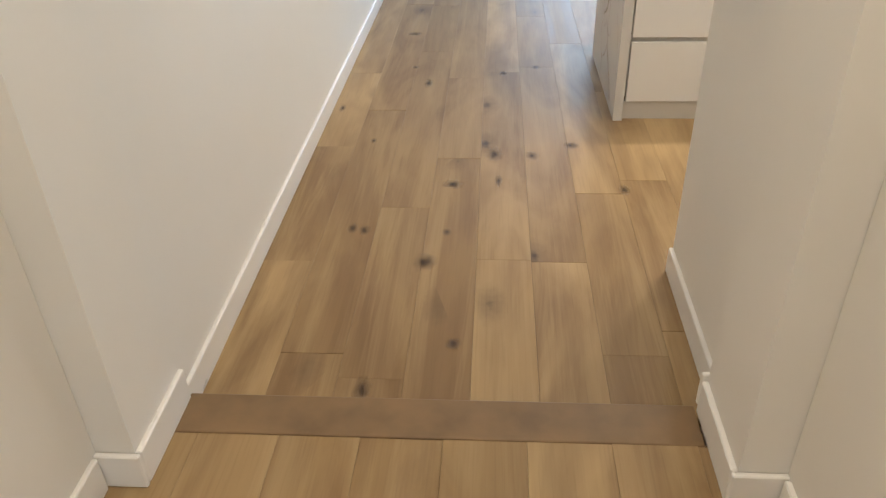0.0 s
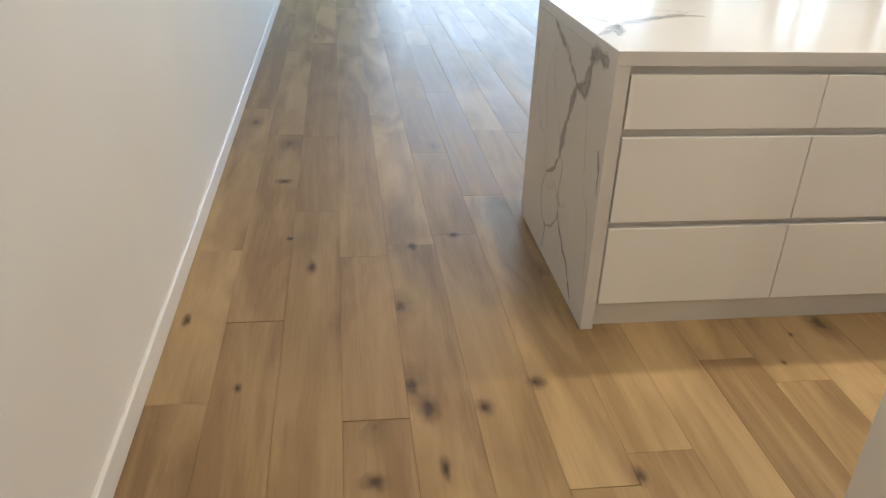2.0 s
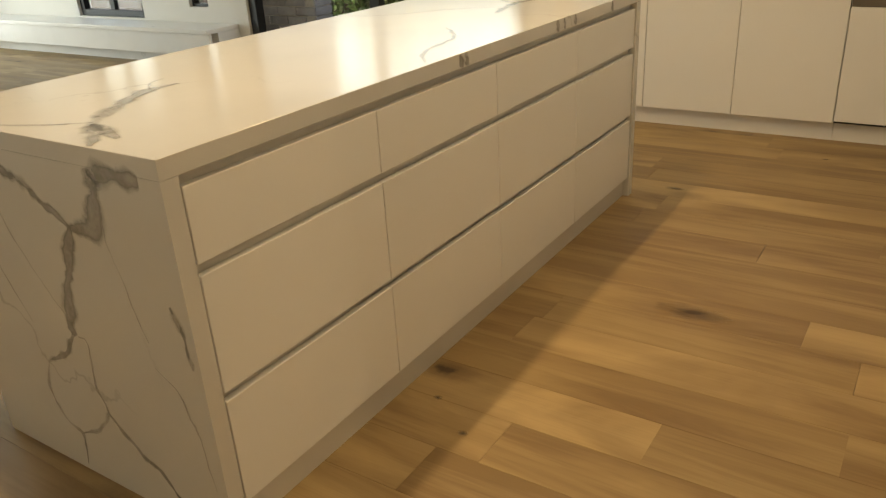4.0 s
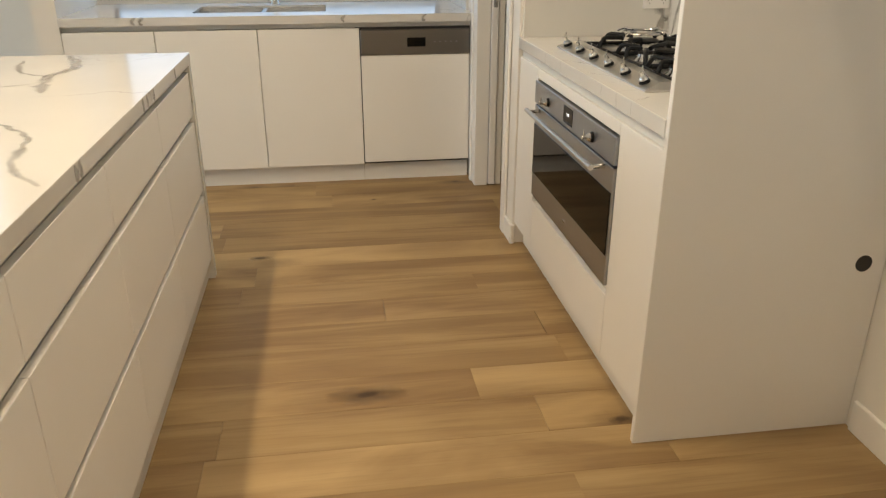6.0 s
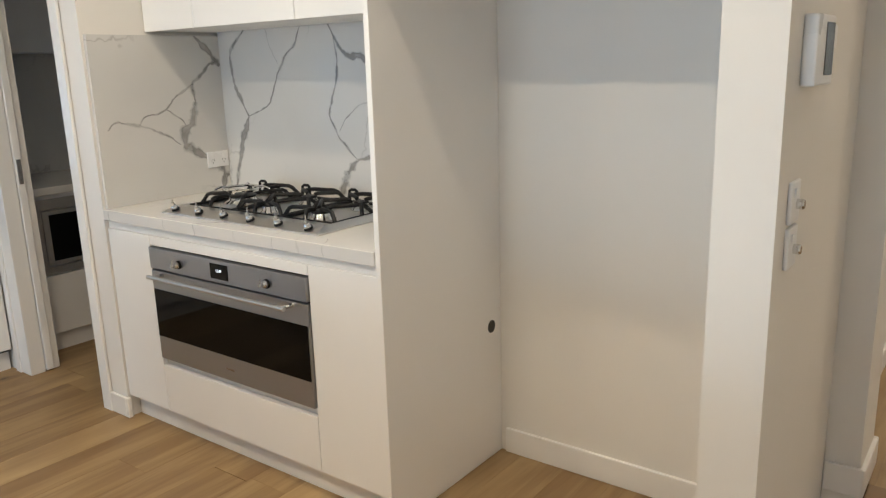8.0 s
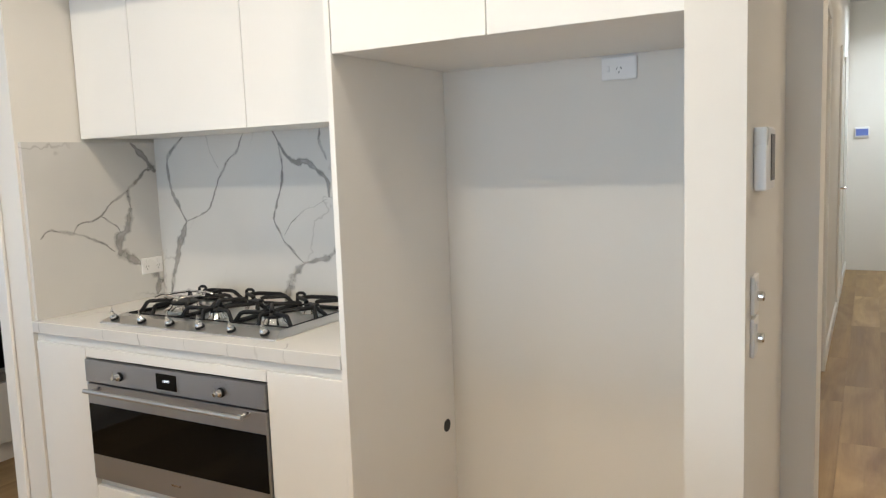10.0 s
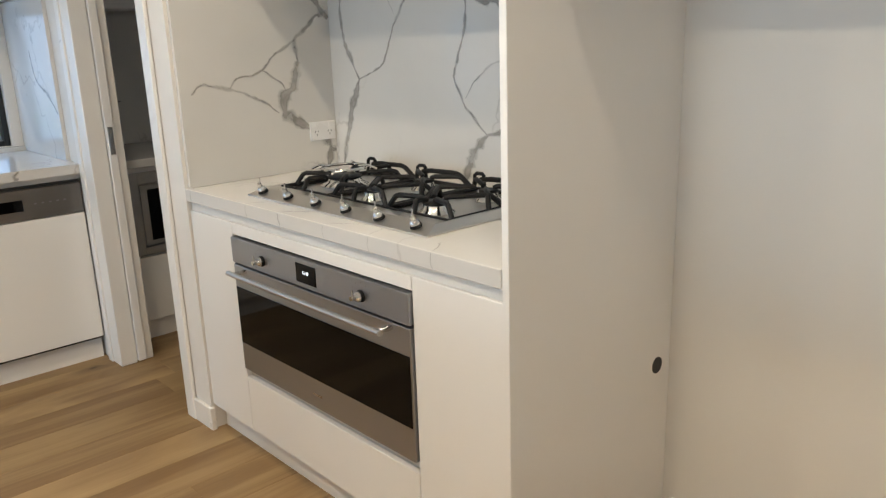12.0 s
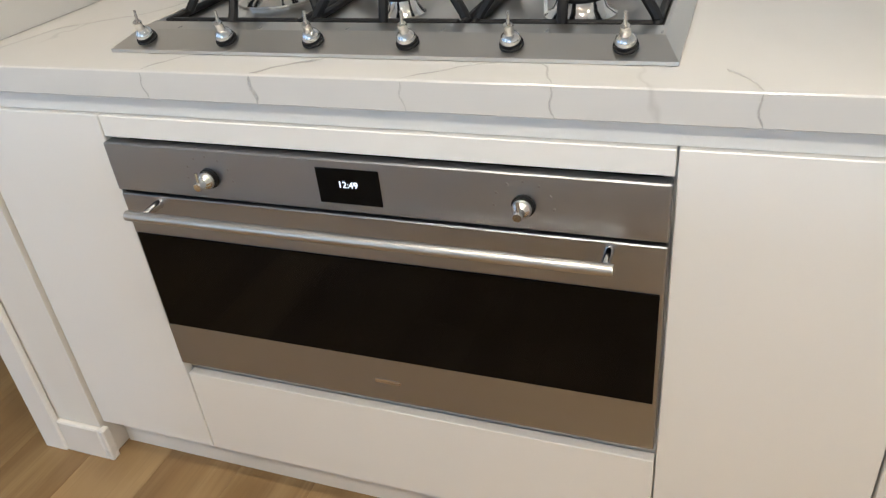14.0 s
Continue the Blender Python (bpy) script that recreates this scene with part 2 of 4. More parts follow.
IRON = worn("cast_iron", (0.010, 0.010, 0.011), 0.5, vary=0.3, grain=300, bumpy=0.1, spec=0.25)
BLACKGL = mat("black_glass", (0.003, 0.0028, 0.0028), 0.05, 0.0, 0.14)
BLACKF = worn("black_aluminium", (0.016, 0.017, 0.019), 0.4, vary=0.1)
DARK = mat("dark_recess", (0.03, 0.028, 0.026), 0.7)
PLAST = worn("white_plastic", (0.88, 0.87, 0.86), 0.3, vary=0.02)
GREYP = worn("grey_plastic", (0.30, 0.30, 0.30), 0.4, vary=0.05)
GLASS = pane_mat()
LED = glow_mat("clock_digits", (0.75, 0.85, 1.0), 0.35)
LAMPG = glow_mat("downlight_glow", (1.0, 0.82, 0.58), 6.0)
BLUE = mat("blue_screen", (0.15, 0.22, 0.6), 0.3)
PALING = worn("weathered_paling", (0.215, 0.245, 0.29), 0.85, vary=0.35, scale=6, grain=60, bumpy=0.4)
PALING_D = worn("weathered_rail", (0.15, 0.14, 0.135), 0.85, vary=0.35, scale=6, grain=60, bumpy=0.4)
LEAF = worn("green_leaf", (0.085, 0.18, 0.055), 0.5, vary=0.6, scale=14, bumpy=0.1)
LEAF2 = worn("pale_leaf", (0.12, 0.19, 0.07), 0.5, vary=0.5, scale=14, bumpy=0.1)
TWIG = worn("twig_bark", (0.10, 0.07, 0.045), 0.8, vary=0.3)
SOIL = worn("garden_soil", (0.09, 0.07, 0.05), 0.9, vary=0.4, scale=6, grain=40, bumpy=0.6)
CONC = worn("patio_concrete", (0.27, 0.265, 0.25), 0.8, vary=0.15, scale=2, grain=90, bumpy=0.2)
BRICKM = worn("grey_brick", (0.34, 0.36, 0.41), 0.8, vary=0.25, scale=8, grain=80, bumpy=0.3)
MORTAR = worn("pale_mortar", (0.45, 0.44, 0.42), 0.9, vary=0.1, grain=120, bumpy=0.3)


# ---------------- mesh helpers ----------------
def bbox(bm, x0, y0, z0, x1, y1, z1, bev=0.0, seg=1):
    made = bmesh.ops.create_cube(bm, size=1.0, matrix=Matrix.Translation(((x0 + x1) / 2, (y0 + y1) / 2, (z0 + z1) / 2)) @ Matrix.Diagonal((x1 - x0, y1 - y0, z1 - z0, 1)))
    if bev:
        es = list({e for v in made["verts"] for e in v.link_edges})
        bmesh.ops.bevel(bm, geom=es, offset=bev, segments=seg, profile=0.5, affect="EDGES")
    return bm


def box(x0, y0, z0, x1, y1, z1, bev=0.0, seg=1):
    return bbox(bmesh.new(), x0, y0, z0, x1, y1, z1, bev, seg)


def cyl(bm, p0, p1, r0, r1=None, n=20):
    p0, p1 = Vector(p0), Vector(p1)
    q = (p1 - p0).to_track_quat("Z", "Y").to_matrix().to_4x4()
    bmesh.ops.create_cone(bm, cap_ends=True, segments=n, radius1=r0, radius2=r0 if r1 is None else r1, depth=(p1 - p0).length,
                          matrix=Matrix.Translation((p0 + p1) / 2) @ q)
    return bm


def lathe(bm, profile, m, n=24, caps=True):
    """Turn rows of (radius, height) round the z axis of m."""
    rings = []
    for r, h in profile:
        rings.append([bm.verts.new(m @ Vector((r * math.cos(2 * math.pi * i / n), r * math.sin(2 * math.pi * i / n), h))) for i in range(n)])
    for a, b in zip(rings, rings[1:]):
        for i in range(n):
            bm.faces.new((a[i], a[(i + 1) % n], b[(i + 1) % n], b[i]))
    if caps:
        bm.faces.new(rings[-1])
        bm.faces.new(rings[0][::-1])
    return bm


def tube(bm, pts, r, n=10):
    pts = [Vector(p) for p in pts]
    rings = []
    for i, p in enumerate(pts):
        way = (pts[min(i + 1, len(pts) - 1)] - pts[max(i - 1, 0)]).normalized()
        q = way.to_track_quat("Z", "Y").to_matrix()
        rad = r(i / (len(pts) - 1)) if callable(r) else r
        rings.append([bm.verts.new(p + q @ Vector((rad * math.cos(2 * math.pi * k / n), rad * math.sin(2 * math.pi * k / n), 0))) for k in range(n)])
    for a, b in zip(rings, rings[1:]):
        for k in range(n):
            bm.faces.new((a[k], a[(k + 1) % n], b[(k + 1) % n], b[k]))
    bm.faces.new(rings[0][::-1])
    bm.faces.new(rings[-1])
    return bm


def done(name, bm, material, smooth=False):
    bmesh.ops.recalc_face_normals(bm, faces=bm.faces)
    me = bpy.data.meshes.new(name)
    bm.to_mesh(me)
    bm.free()
    me.materials.append(material)
    if smooth:
        for p in me.polygons:
            p.use_smooth = True
        me.set_sharp_from_angle(angle=radians(40))
    return new(name, me)


def thing(name, at, label, category, group=""):
    ob = new(name)
    ob.empty_display_size = 0.1
    ob.location = at
    return tagged(ob, label, category, group)


def place_of(ob):
    p = Vector(ob.location)
    while ob.parent:
        ob = ob.parent
        p += ob.location
    return p


def part(name, bm, material, parent, label="", smooth=False):
    """A mesh in world metres, as one part under its thing."""
    bmesh.ops.translate(bm, verts=bm.verts, vec=-place_of(parent))
    ob = done(name, bm, material, smooth)
    ob.parent = parent
    return tagged(ob, label)


def setting(name, bm, material, label, category="wall", smooth=False):
    return tagged(done(name, bm, material, smooth), label, category, kind="structure")


def vein(parent, pts, width, to_world, lift=0.0012, seed=0):
    """A grey vein: a wavering, uneven band let into a stone face. pts in the face's own u, v."""
    path = [Vector(p) for p in pts]
    path = [path[0] * 2 - path[1]] + path + [path[-1] * 2 - path[-2]]
    fine = []
    for p0, p1, p2, p3 in zip(path, path[1:], path[2:], path[3:]):
        steps = max(3, int((p2 - p1).length / 0.008))
        for i in range(steps):
            t = i / steps
            fine.append(0.5 * (2 * p1 + (p2 - p0) * t + (2 * p0 - 5 * p1 + 4 * p2 - p3) * t * t + (3 * p1 - p0 - 3 * p2 + p3) * t ** 3))
    fine.append(path[-2])
    bm = bmesh.new()
    uvl = bm.loops.layers.uv.new("UVMap")
    rows = []
    for i, p in enumerate(fine):
        way = fine[min(i + 1, len(fine) - 1)] - fine[max(i - 1, 0)]
        way.normalize()
        side = Vector((-way.y, way.x))
        s = i / (len(fine) - 1)
        ends = min(1, 6 * s, 6 * (1 - s))
        drift = (noise.noise(Vector((p.x * 16, p.y * 16, seed))) * 0.009 + noise.noise(Vector((p.x * 55, p.y * 55, seed))) * 0.003) * ends
        w = 1.5 * width * (0.6 + 1.0 * abs(noise.noise(Vector((p.x * 11, p.y * 11, seed + 5.0)))) + 0.5 * noise.noise(Vector((p.x * 45, p.y * 45, seed + 9.0))))
        w = max(w, 0.004) * (0.45 + 0.55 * ends)
        c = p + side * drift
        rows.append([bm.verts.new(to_world(*(c + side * (w * k)), lift)) for k in (-0.5, 0.5)])
    for a, b in zip(rows, rows[1:]):
        f = bm.faces.new((a[0], a[1], b[1], b[0]))
        for loop, u in zip(f.loops, (0.0, 1.0, 1.0, 0.0)):
            loop[uvl].uv = (u, min(1.0, 0.38 + width * 26))
    return part("vein", bm, VEIN, parent, "grey vein in the stone")


# ---------------- setting ----------------
Y_OV = -1.317          # face of the oven run
Y_BACK = -1.98
HALL_Z = 0.17          # the hall lies one step up
Y_END = -1.22
FAR = 9.2

setting("ceiling", box(-1.6, -9.8, CEIL, 4.66, FAR + 0.2, CEIL + 0.12), CEILP, "plain white plaster ceiling", "ceiling")
setting("wall_left", box(-1.55, -2.03, -0.1, -1.39, FAR, CEIL), WALL, "off-white painted plaster wall beside the passage")
setting("wall_portal_left", box(-1.55, -2.29, -0.1, -1.322, -2.032, CEIL), WALL, "off-white wall return at the step")
setting("wall_hall_left", box(-1.55, -8.860, -0.1, -1.405, -2.292, CEIL), WALL, "off-white painted hall wall")
setting("wall_fridge_side", box(-0.008, -2.03, -0.1, 0.118, Y_END, CEIL), WALL, "off-white wall end beside the fridge space")
setting("wall_portal_right", box(-0.105, -2.29, -0.1, 0.118, -2.032, CEIL), WALL, "off-white wall return at the step")
setting("wall_back", box(0.118, -2.1, -0.1, 2.645, Y_BACK, CEIL), WALL, "off-white wall behind the cooking run")
setting("wall_partition", box(2.645, -3.0, -0.1, 2.80, Y_OV, CEIL), WALL, "off-white partition between oven and pantry")
# right hall wall with one lit doorway
HR = -0.01
bm = box(HR, -3.6, -0.1, HR + 0.14, -2.292, CEIL)
bbox(bm, HR, -4.5, HALL_Z + 2.05, HR + 0.14, -3.6, CEIL)
bbox(bm, HR, -8.860, -0.1, HR + 0.14, -4.5, CEIL)
setting("wall_hall_right", bm, WALL, "off-white hall wall with a doorway")
setting("wall_hall_room", box(1.2, -4.6, -0.1, 1.3, -2.8, CEIL), WALL, "wall of the room off the hall")
setting("wall_hall_end", box(-1.55, -8.980, -0.1, 0.24, -8.860, CEIL), WALL, "white wall at the end of the hall")
# pantry
setting("wall_pantry_back", box(2.66, -3.15, -0.1, 4.6, -3.0, CEIL), WALL, "pantry back wall")
bm = box(3.60, -1.42, -0.1, 4.43, -1.305, CEIL)
setting("wall_pantry_front", bm, WALL, "off-white wall between sink and pantry")
setting("wall_pantry_head", box(2.80, -1.42, 2.10, 3.60, -1.307, CEIL), WALL, "wall over the pantry opening")
setting("wall_pantry_side", box(4.43, -3.0, -0.1, 4.6, -1.307, CEIL), WALL, "pantry side wall")
# sink wall with window opening
WY0, WY1, WZ0, WZ1 = -1.24, 0.74, 0.955, 1.61
bm = box(4.43, -1.305, -0.1, 4.60, WY0, CEIL)
bbox(bm, 4.43, WY0, -0.1, 4.60, WY1, WZ0)
bbox(bm, 4.43, WY0, WZ1, 4.60, WY1, CEIL)
bbox(bm, 4.43, WY1, -0.1, 4.60, 1.52, CEIL)
bbox(bm, 4.43, 1.52, 2.4, 4.60, 4.46, CEIL)
bbox(bm, 4.43, 4.46, -0.1, 4.60, 4.86, CEIL)
setting("wall_sink", bm, WALL, "off-white wall with sink window and glazed door openings")
setting("wall_stub", box(3.66, 0.82, -0.1, 4.43, 0.94, CEIL), WALL, "off-white wall end beside the sink bench")
# living room side wall with three openings
LX = 4.43
W1 = (8.18, 8.85, 0.55, 2.2)
W2 = (5.98, 7.11, 0.37, 2.3)
W3 = (4.98, 5.25, 0.50, 2.2)
bm = bmesh.new()
yy = 4.86
for y0, y1, z0, z1 in (W3, W2, W1):
    bbox(bm, LX, yy, -0.1, LX + 0.17, y0, CEIL)
    bbox(bm, LX, y0, -0.1, LX + 0.17, y1, z0)
    bbox(bm, LX, y0, z1, LX + 0.17, y1, CEIL)
    yy = y1
bbox(bm, LX, yy, -0.1, LX + 0.17, FAR, CEIL)
setting("wall_living_side", bm, WALL, "white living room wall with tall windows")
GX0, GX1 = -0.30, 3.80
bm = box(-1.55, FAR, -0.1, GX0, FAR + 0.15, CEIL)
bbox(bm, GX0, FAR, 2.4, GX1, FAR + 0.15, CEIL)
bbox(bm, GX1, FAR, -0.1, 4.60, FAR + 0.15, CEIL)
setting("wall_far", bm, WALL, "white end wall round the wide glazing")


def skirting(x0, y0, x1, y1, z, side, h=0.092, t=0.014):
    """Skirting along an axis; side: the way it stands off the wall."""
    bm = box(min(x0, x1) + min(0, side[0]) * t, min(y0, y1) + min(0, side[1]) * t, z,
             max(x0, x1) + max(0, side[0]) * t, max(y0, y1) + max(0, side[1]) * t, z + h, 0.003)
    return setting("baseboard", bm, TRIM, "white painted skirting board", "baseboard")


skirting(-1.39, -2.03, -1.39, FAR, 0.0, (1, 0))
skirting(-1.322, -2.29, -1.322, -2.034, HALL_Z, (1, 0))
skirting(-1.405, -2.292, -1.308, -2.292, HALL_Z, (0, -1))
skirting(-1.405, -8.860, -1.405, -2.31, HALL_Z, (1, 0))
skirting(-0.008, -2.03, -0.008, Y_END, 0.0, (-1, 0))
skirting(-0.105, -2.29, -0.105, -2.034, HALL_Z, (-1, 0))
skirting(-0.119, -2.030, -0.010, -2.030, HALL_Z + 0.012, (0, 1))
skirting(-0.119, -2.292, HR, -2.292, HALL_Z, (0, -1))
skirting(HR, -3.53, HR, -2.31, HALL_Z, (-1, 0))
skirting(HR, -8.860, HR, -4.57, HALL_Z, (-1, 0))
skirting(0.134, Y_BACK, 1.096, Y_BACK, 0.0, (0, 1), 0.1)
skirting(0.118, Y_BACK, 0.118, Y_OV, 0.0, (1, 0), 0.1)
skirting(-1.37, FAR, GX0, FAR, 0.0, (0, -1), 0.1)

# riser and nosing at the step
setting("step_riser", box(-1.33, -2.045, 0.0, -0.105, -2.034, HALL_Z - 0.024), OAK_D, "oak riser of the single step", "step")
setting("step_nosing", box(-1.314, -2.145, HALL_Z - 0.024, -0.121, -2.020, HALL_Z + 0.002, 0.004, 2), OAK_D, "oak nosing board along the step edge", "step")

# ---------------- island ----------------
IX0, IX1, ID, IZ = -0.045, 2.482, 0.924, 0.92


def island():
    isl = thing("kitchen_island", (1.2, 0.46, 0), "long kitchen island with veined white stone waterfall ends and white drawers", "kitchen island")
    part("carcass", box(0.0, 0.055, 0.10, 2.437, ID - 0.02, IZ - 0.042), CABW, isl)
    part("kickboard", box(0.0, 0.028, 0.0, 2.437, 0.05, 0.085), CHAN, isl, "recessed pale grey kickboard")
    top = part("stone_top", box(IX0, -0.0005, IZ - 0.042, IX1, ID, IZ, 0.0012), STONE, isl, "white stone top with grey veins")
    left = part("waterfall_end", box(IX0, 0.0, 0.0, -0.003, ID - 0.002, IZ - 0.0423, 0.0005), STONE, isl, "white stone end with a branching grey vein")
    right = part("waterfall_end", box(2.44, 0.0, 0.0, IX1, ID - 0.002, IZ - 0.0423, 0.0005), STONE, isl, "white stone end panel")
    part("back_panel", box(-0.001, ID - 0.018, 0.0, 2.438, ID - 0.004, IZ - 0.043), CABW, isl)
    # three rows of drawers with finger channels over each row
    seams = {0: (0.004, 0.605, 1.215, 1.83, 2.434), 1: (0.004, 0.605, 1.215, 1.83, 2.434), 2: (0.004, 0.605, 1.215, 1.83, 2.434)}
    for row, (z0, z1) in enumerate(((0.092, 0.366), (0.388, 0.664), (0.690, 0.852))):
        for x0, x1 in zip(seams[row], seams[row][1:]):
            part("drawer_front", box(x0 + 0.0015, 0.006, z0, x1 - 0.0015, 0.026, z1, 0.0015), CABW, isl)
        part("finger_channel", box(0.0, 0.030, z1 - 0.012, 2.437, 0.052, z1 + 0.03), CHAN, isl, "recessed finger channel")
    on_left = lambda u, v, d: Vector((IX0 - d, u + 0.022, v))
    for k, (w, pts) in enumerate((
            (0.028, [(0.64, 0.875), (0.57, 0.84), (0.50, 0.825), (0.45, 0.81), (0.36, 0.76), (0.31, 0.73)]),
            (0.050, [(0.20, 0.877), (0.195, 0.82), (0.23, 0.745), (0.31, 0.73)]),
            (0.036, [(0.31, 0.735), (0.342, 0.66), (0.39, 0.56), (0.42, 0.47), (0.41, 0.44)]),
            (0.020, [(0.41, 0.45), (0.48, 0.375), (0.57, 0.325)]),
            (0.012, [(0.57, 0.325), (0.61, 0.225), (0.57, 0.15), (0.51, 0.12), (0.53, 0.02)]),
            (0.012, [(0.40, 0.44), (0.37, 0.43), (0.385, 0.31), (0.365, 0.24), (0.43, 0.17), (0.51, 0.125)]),
            (0.016, [(0.365, 0.24), (0.27, 0.155), (0.19, 0.11), (0.12, 0.03)]),
            (0.006, [(0.55, 0.84), (0.64, 0.735), (0.675, 0.60), (0.59, 0.43)]),
            (0.005, [(0.62, 0.80), (0.56, 0.66), (0.42, 0.48)]),
            (0.006, [(0.19, 0.76), (0.185, 0.69), (0.15, 0.57), (0.13, 0.50)]),
            (0.006, [(0.13, 0.44), (0.06, 0.38), (0.03, 0.28), (0.01, 0.15)]),
            (0.018, [(0.03, 0.61), (0.01, 0.55), (0.0, 0.47)]),
            (0.046, [(0.20, 0.868), (0.12, 0.872), (0.04, 0.868)]))):
        vein(left, pts, w, on_left, seed=k)
    on_top = lambda u, v, d: Vector((u, v, IZ + d))
    for k, (w, pts) in enumerate((
            (0.010, [(-0.03, 0.64), (-0.01, 0.53), (0.03, 0.44), (0.08, 0.36)]),
            (0.030, [(-0.04, 0.20), (0.0, 0.24), (0.06, 0.34), (0.14, 0.40), (0.24, 0.47), (0.35, 0.515), (0.43, 0.505)]),
            (0.020, [(0.02, 0.19), (0.05, 0.27), (0.07, 0.35)]),
            (0.006, [(0.35, 0.515), (0.40, 0.58), (0.46, 0.60)]),
            (0.012, [(0.85, 0.02), (1.00, 0.12), (1.22, 0.16), (1.40, 0.30)]),
            (0.030, [(1.75, 0.30), (2.00, 0.36), (2.22, 0.33), (2.45, 0.42)]),
            (0.014, [(2.02, 0.36), (2.12, 0.48), (2.36, 0.55)]),
            (0.008, [(1.55, 0.9), (1.62, 0.7), (1.80, 0.55), (1.9, 0.36)]))):
        vein(top, pts, w * 1.5, on_top, seed=20 + k)
    on_edge = lambda u, v, d: Vector((u, -0.0005 - d, v))
    for k, x in enumerate((0.99, 1.02, 1.63, 1.69, 1.78, 2.14)):
        vein(top, [(x, IZ - 0.004), (x + 0.012, IZ - 0.022), (x + 0.004, IZ - 0.038)], 0.028, on_edge, seed=40 + k)


island()

# ---------------- cooking run ----------------
OX0, OX1, OZ0, OZ1 = 1.447, 2.342, 0.320, 0.811
PX = 1.120             # fridge side of the tall panel
YF = -1.324            # door faces
CT = 0.932


def base_unit(name, x0, x1, fronts, label):
    unit = thing(name, ((x0 + x1) / 2, -1.65, 0), label, "cabinet", "cabinets of the cooking run")
    t = 0.016
    bm = box(x0, Y_BACK + 0.01, 0.105, x0 + t, YF - 0.024, 0.87)
    bbox(bm, x1 - t, Y_BACK + 0.01, 0.105, x1, YF - 0.024, 0.87)
    bbox(bm, x0 + t, Y_BACK + 0.01, 0.105, x1 - t, YF - 0.024, 0.105 + t)
    bbox(bm, x0 + t, Y_BACK + 0.01, 0.121, x1 - t, Y_BACK + 0.022, 0.87)
    part("body", bm, CABW, unit)
    for z0, z1 in fronts:
        part("door" if z1 - z0 > 0.4 else "front_panel", box(x0 + 0.0015, YF - 0.02, z0, x1 - 0.0015, YF, z1, 0.0015), CABW, unit)
    part("kickboard", box(x0, YF - 0.062, 0.0, x1, YF - 0.046, 0.10), CABW, unit, "white kickboard")
    return unit


base_unit("base_cabinet", PX + 0.022, OX0, [(0.104, 0.852)], "white handleless base cabinet next to the tall panel")
base_unit("base_cabinet", OX1, 2.640, [(0.104, 0.852)], "white handleless base cabinet next to the pantry wall")
base_unit("oven_cabinet", OX0, OX1, [(0.104, 0.310), (0.815, 0.852)], "white cabinet with drawer built round the oven")

bt = thing("stone_benchtop", (1.9, -1.65, 0.9), "thick veined white stone benchtop under the cooktop", "benchtop")
slab = part("slab", box(PX + 0.022, Y_BACK + 0.002, CT - 0.045, 2.643, -1.315, CT, 0.002), STONE, bt)
part("shadow_channel", box(PX + 0.022, YF - 0.03, 0.853, 2.643, YF - 0.010, CT - 0.046), CABW, bt, "pale grey finger channel")
on_bench = lambda u, v, d: Vector((u, v, CT + d))
on_front = lambda u, v, d: Vector((u, -1.315 + d, v))
for k, (x, dx, w) in enumerate(((2.60, 0.06, 0.016), (2.22, -0.03, 0.012), (2.03, -0.06, 0.02), (1.80, -0.08, 0.008), (1.36, 0.03, 0.009), (1.60, 0.02, 0.005))):
    vein(slab, [(x, CT - 0.002), (x + 0.004, CT - 0.022), (x - 0.004, CT - 0.043)], w * 0.32, on_front, seed=60 + k)
    vein(slab, [(x, -1.318), (x + dx * 0.5, -1.345), (x + dx, -1.375), (x + dx * 1.4, -1.385)], w * 0.45, on_bench, seed=70 + k)
vein(slab, [(2.58, -1.33), (2.56, -1.50), (2.44, -1.60), (2.40, -1.68)], 0.006, on_bench, seed=81)

# splashback
sp = thing("stone_splashback", (1.9, Y_BACK, CT), "white stone splashback with branching grey veins", "splashback")
back = part("back_slab", box(PX + 0.022, Y_BACK + 0.001, CT + 0.001, 2.624, Y_BACK + 0.02, 1.655), STONE, sp)
side = part("side_slab", box(2.6245, Y_BACK + 0.001, CT + 0.001, 2.644, Y_OV - 0.012, 1.632), STONE, sp)
on_back = lambda u, v, d: Vector((u, Y_BACK + 0.02 + d, v))
for k, (w, pts) in enumerate((
        (0.018, [(2.43, 1.655), (2.487, 1.612), (2.54, 1.559), (2.543, 1.462), (2.504, 1.364), (2.449, 1.273)]),
        (0.030, [(2.449, 1.273), (2.50, 1.18), (2.535, 1.092), (2.58, 0.94)]),
        (0.012, [(2.449, 1.273), (2.308, 1.329), (2.259, 1.418), (2.202, 1.504), (2.122, 1.574), (2.077, 1.654)]),
        (0.006, [(2.30, 1.654), (2.267, 1.565), (2.23, 1.497)]),
        (0.020, [(1.917, 1.649), (1.867, 1.566), (1.815, 1.52), (1.758, 1.525), (1.691, 1.48), (1.648, 1.436), (1.645, 1.374)]),
        (0.013, [(1.895, 1.617), (1.878, 1.465), (1.932, 1.31), (1.895, 1.206), (1.832, 1.14), (1.79, 1.105)]),
        (0.038, [(1.79, 1.105), (1.85, 1.04), (1.90, 0.94)]),
        (0.026, [(1.79, 1.105), (1.666, 1.134), (1.60, 1.188), (1.489, 1.211), (1.35, 1.20)]),
        (0.007, [(1.886, 1.219), (1.829, 1.285), (1.752, 1.33), (1.653, 1.368)]),
        (0.010, [(1.675, 1.654), (1.674, 1.584), (1.648, 1.522)]))):
    vein(back, pts, w, on_back, seed=100 + k)
on_side = lambda u, v, d: Vector((2.6245 - d, u, v))
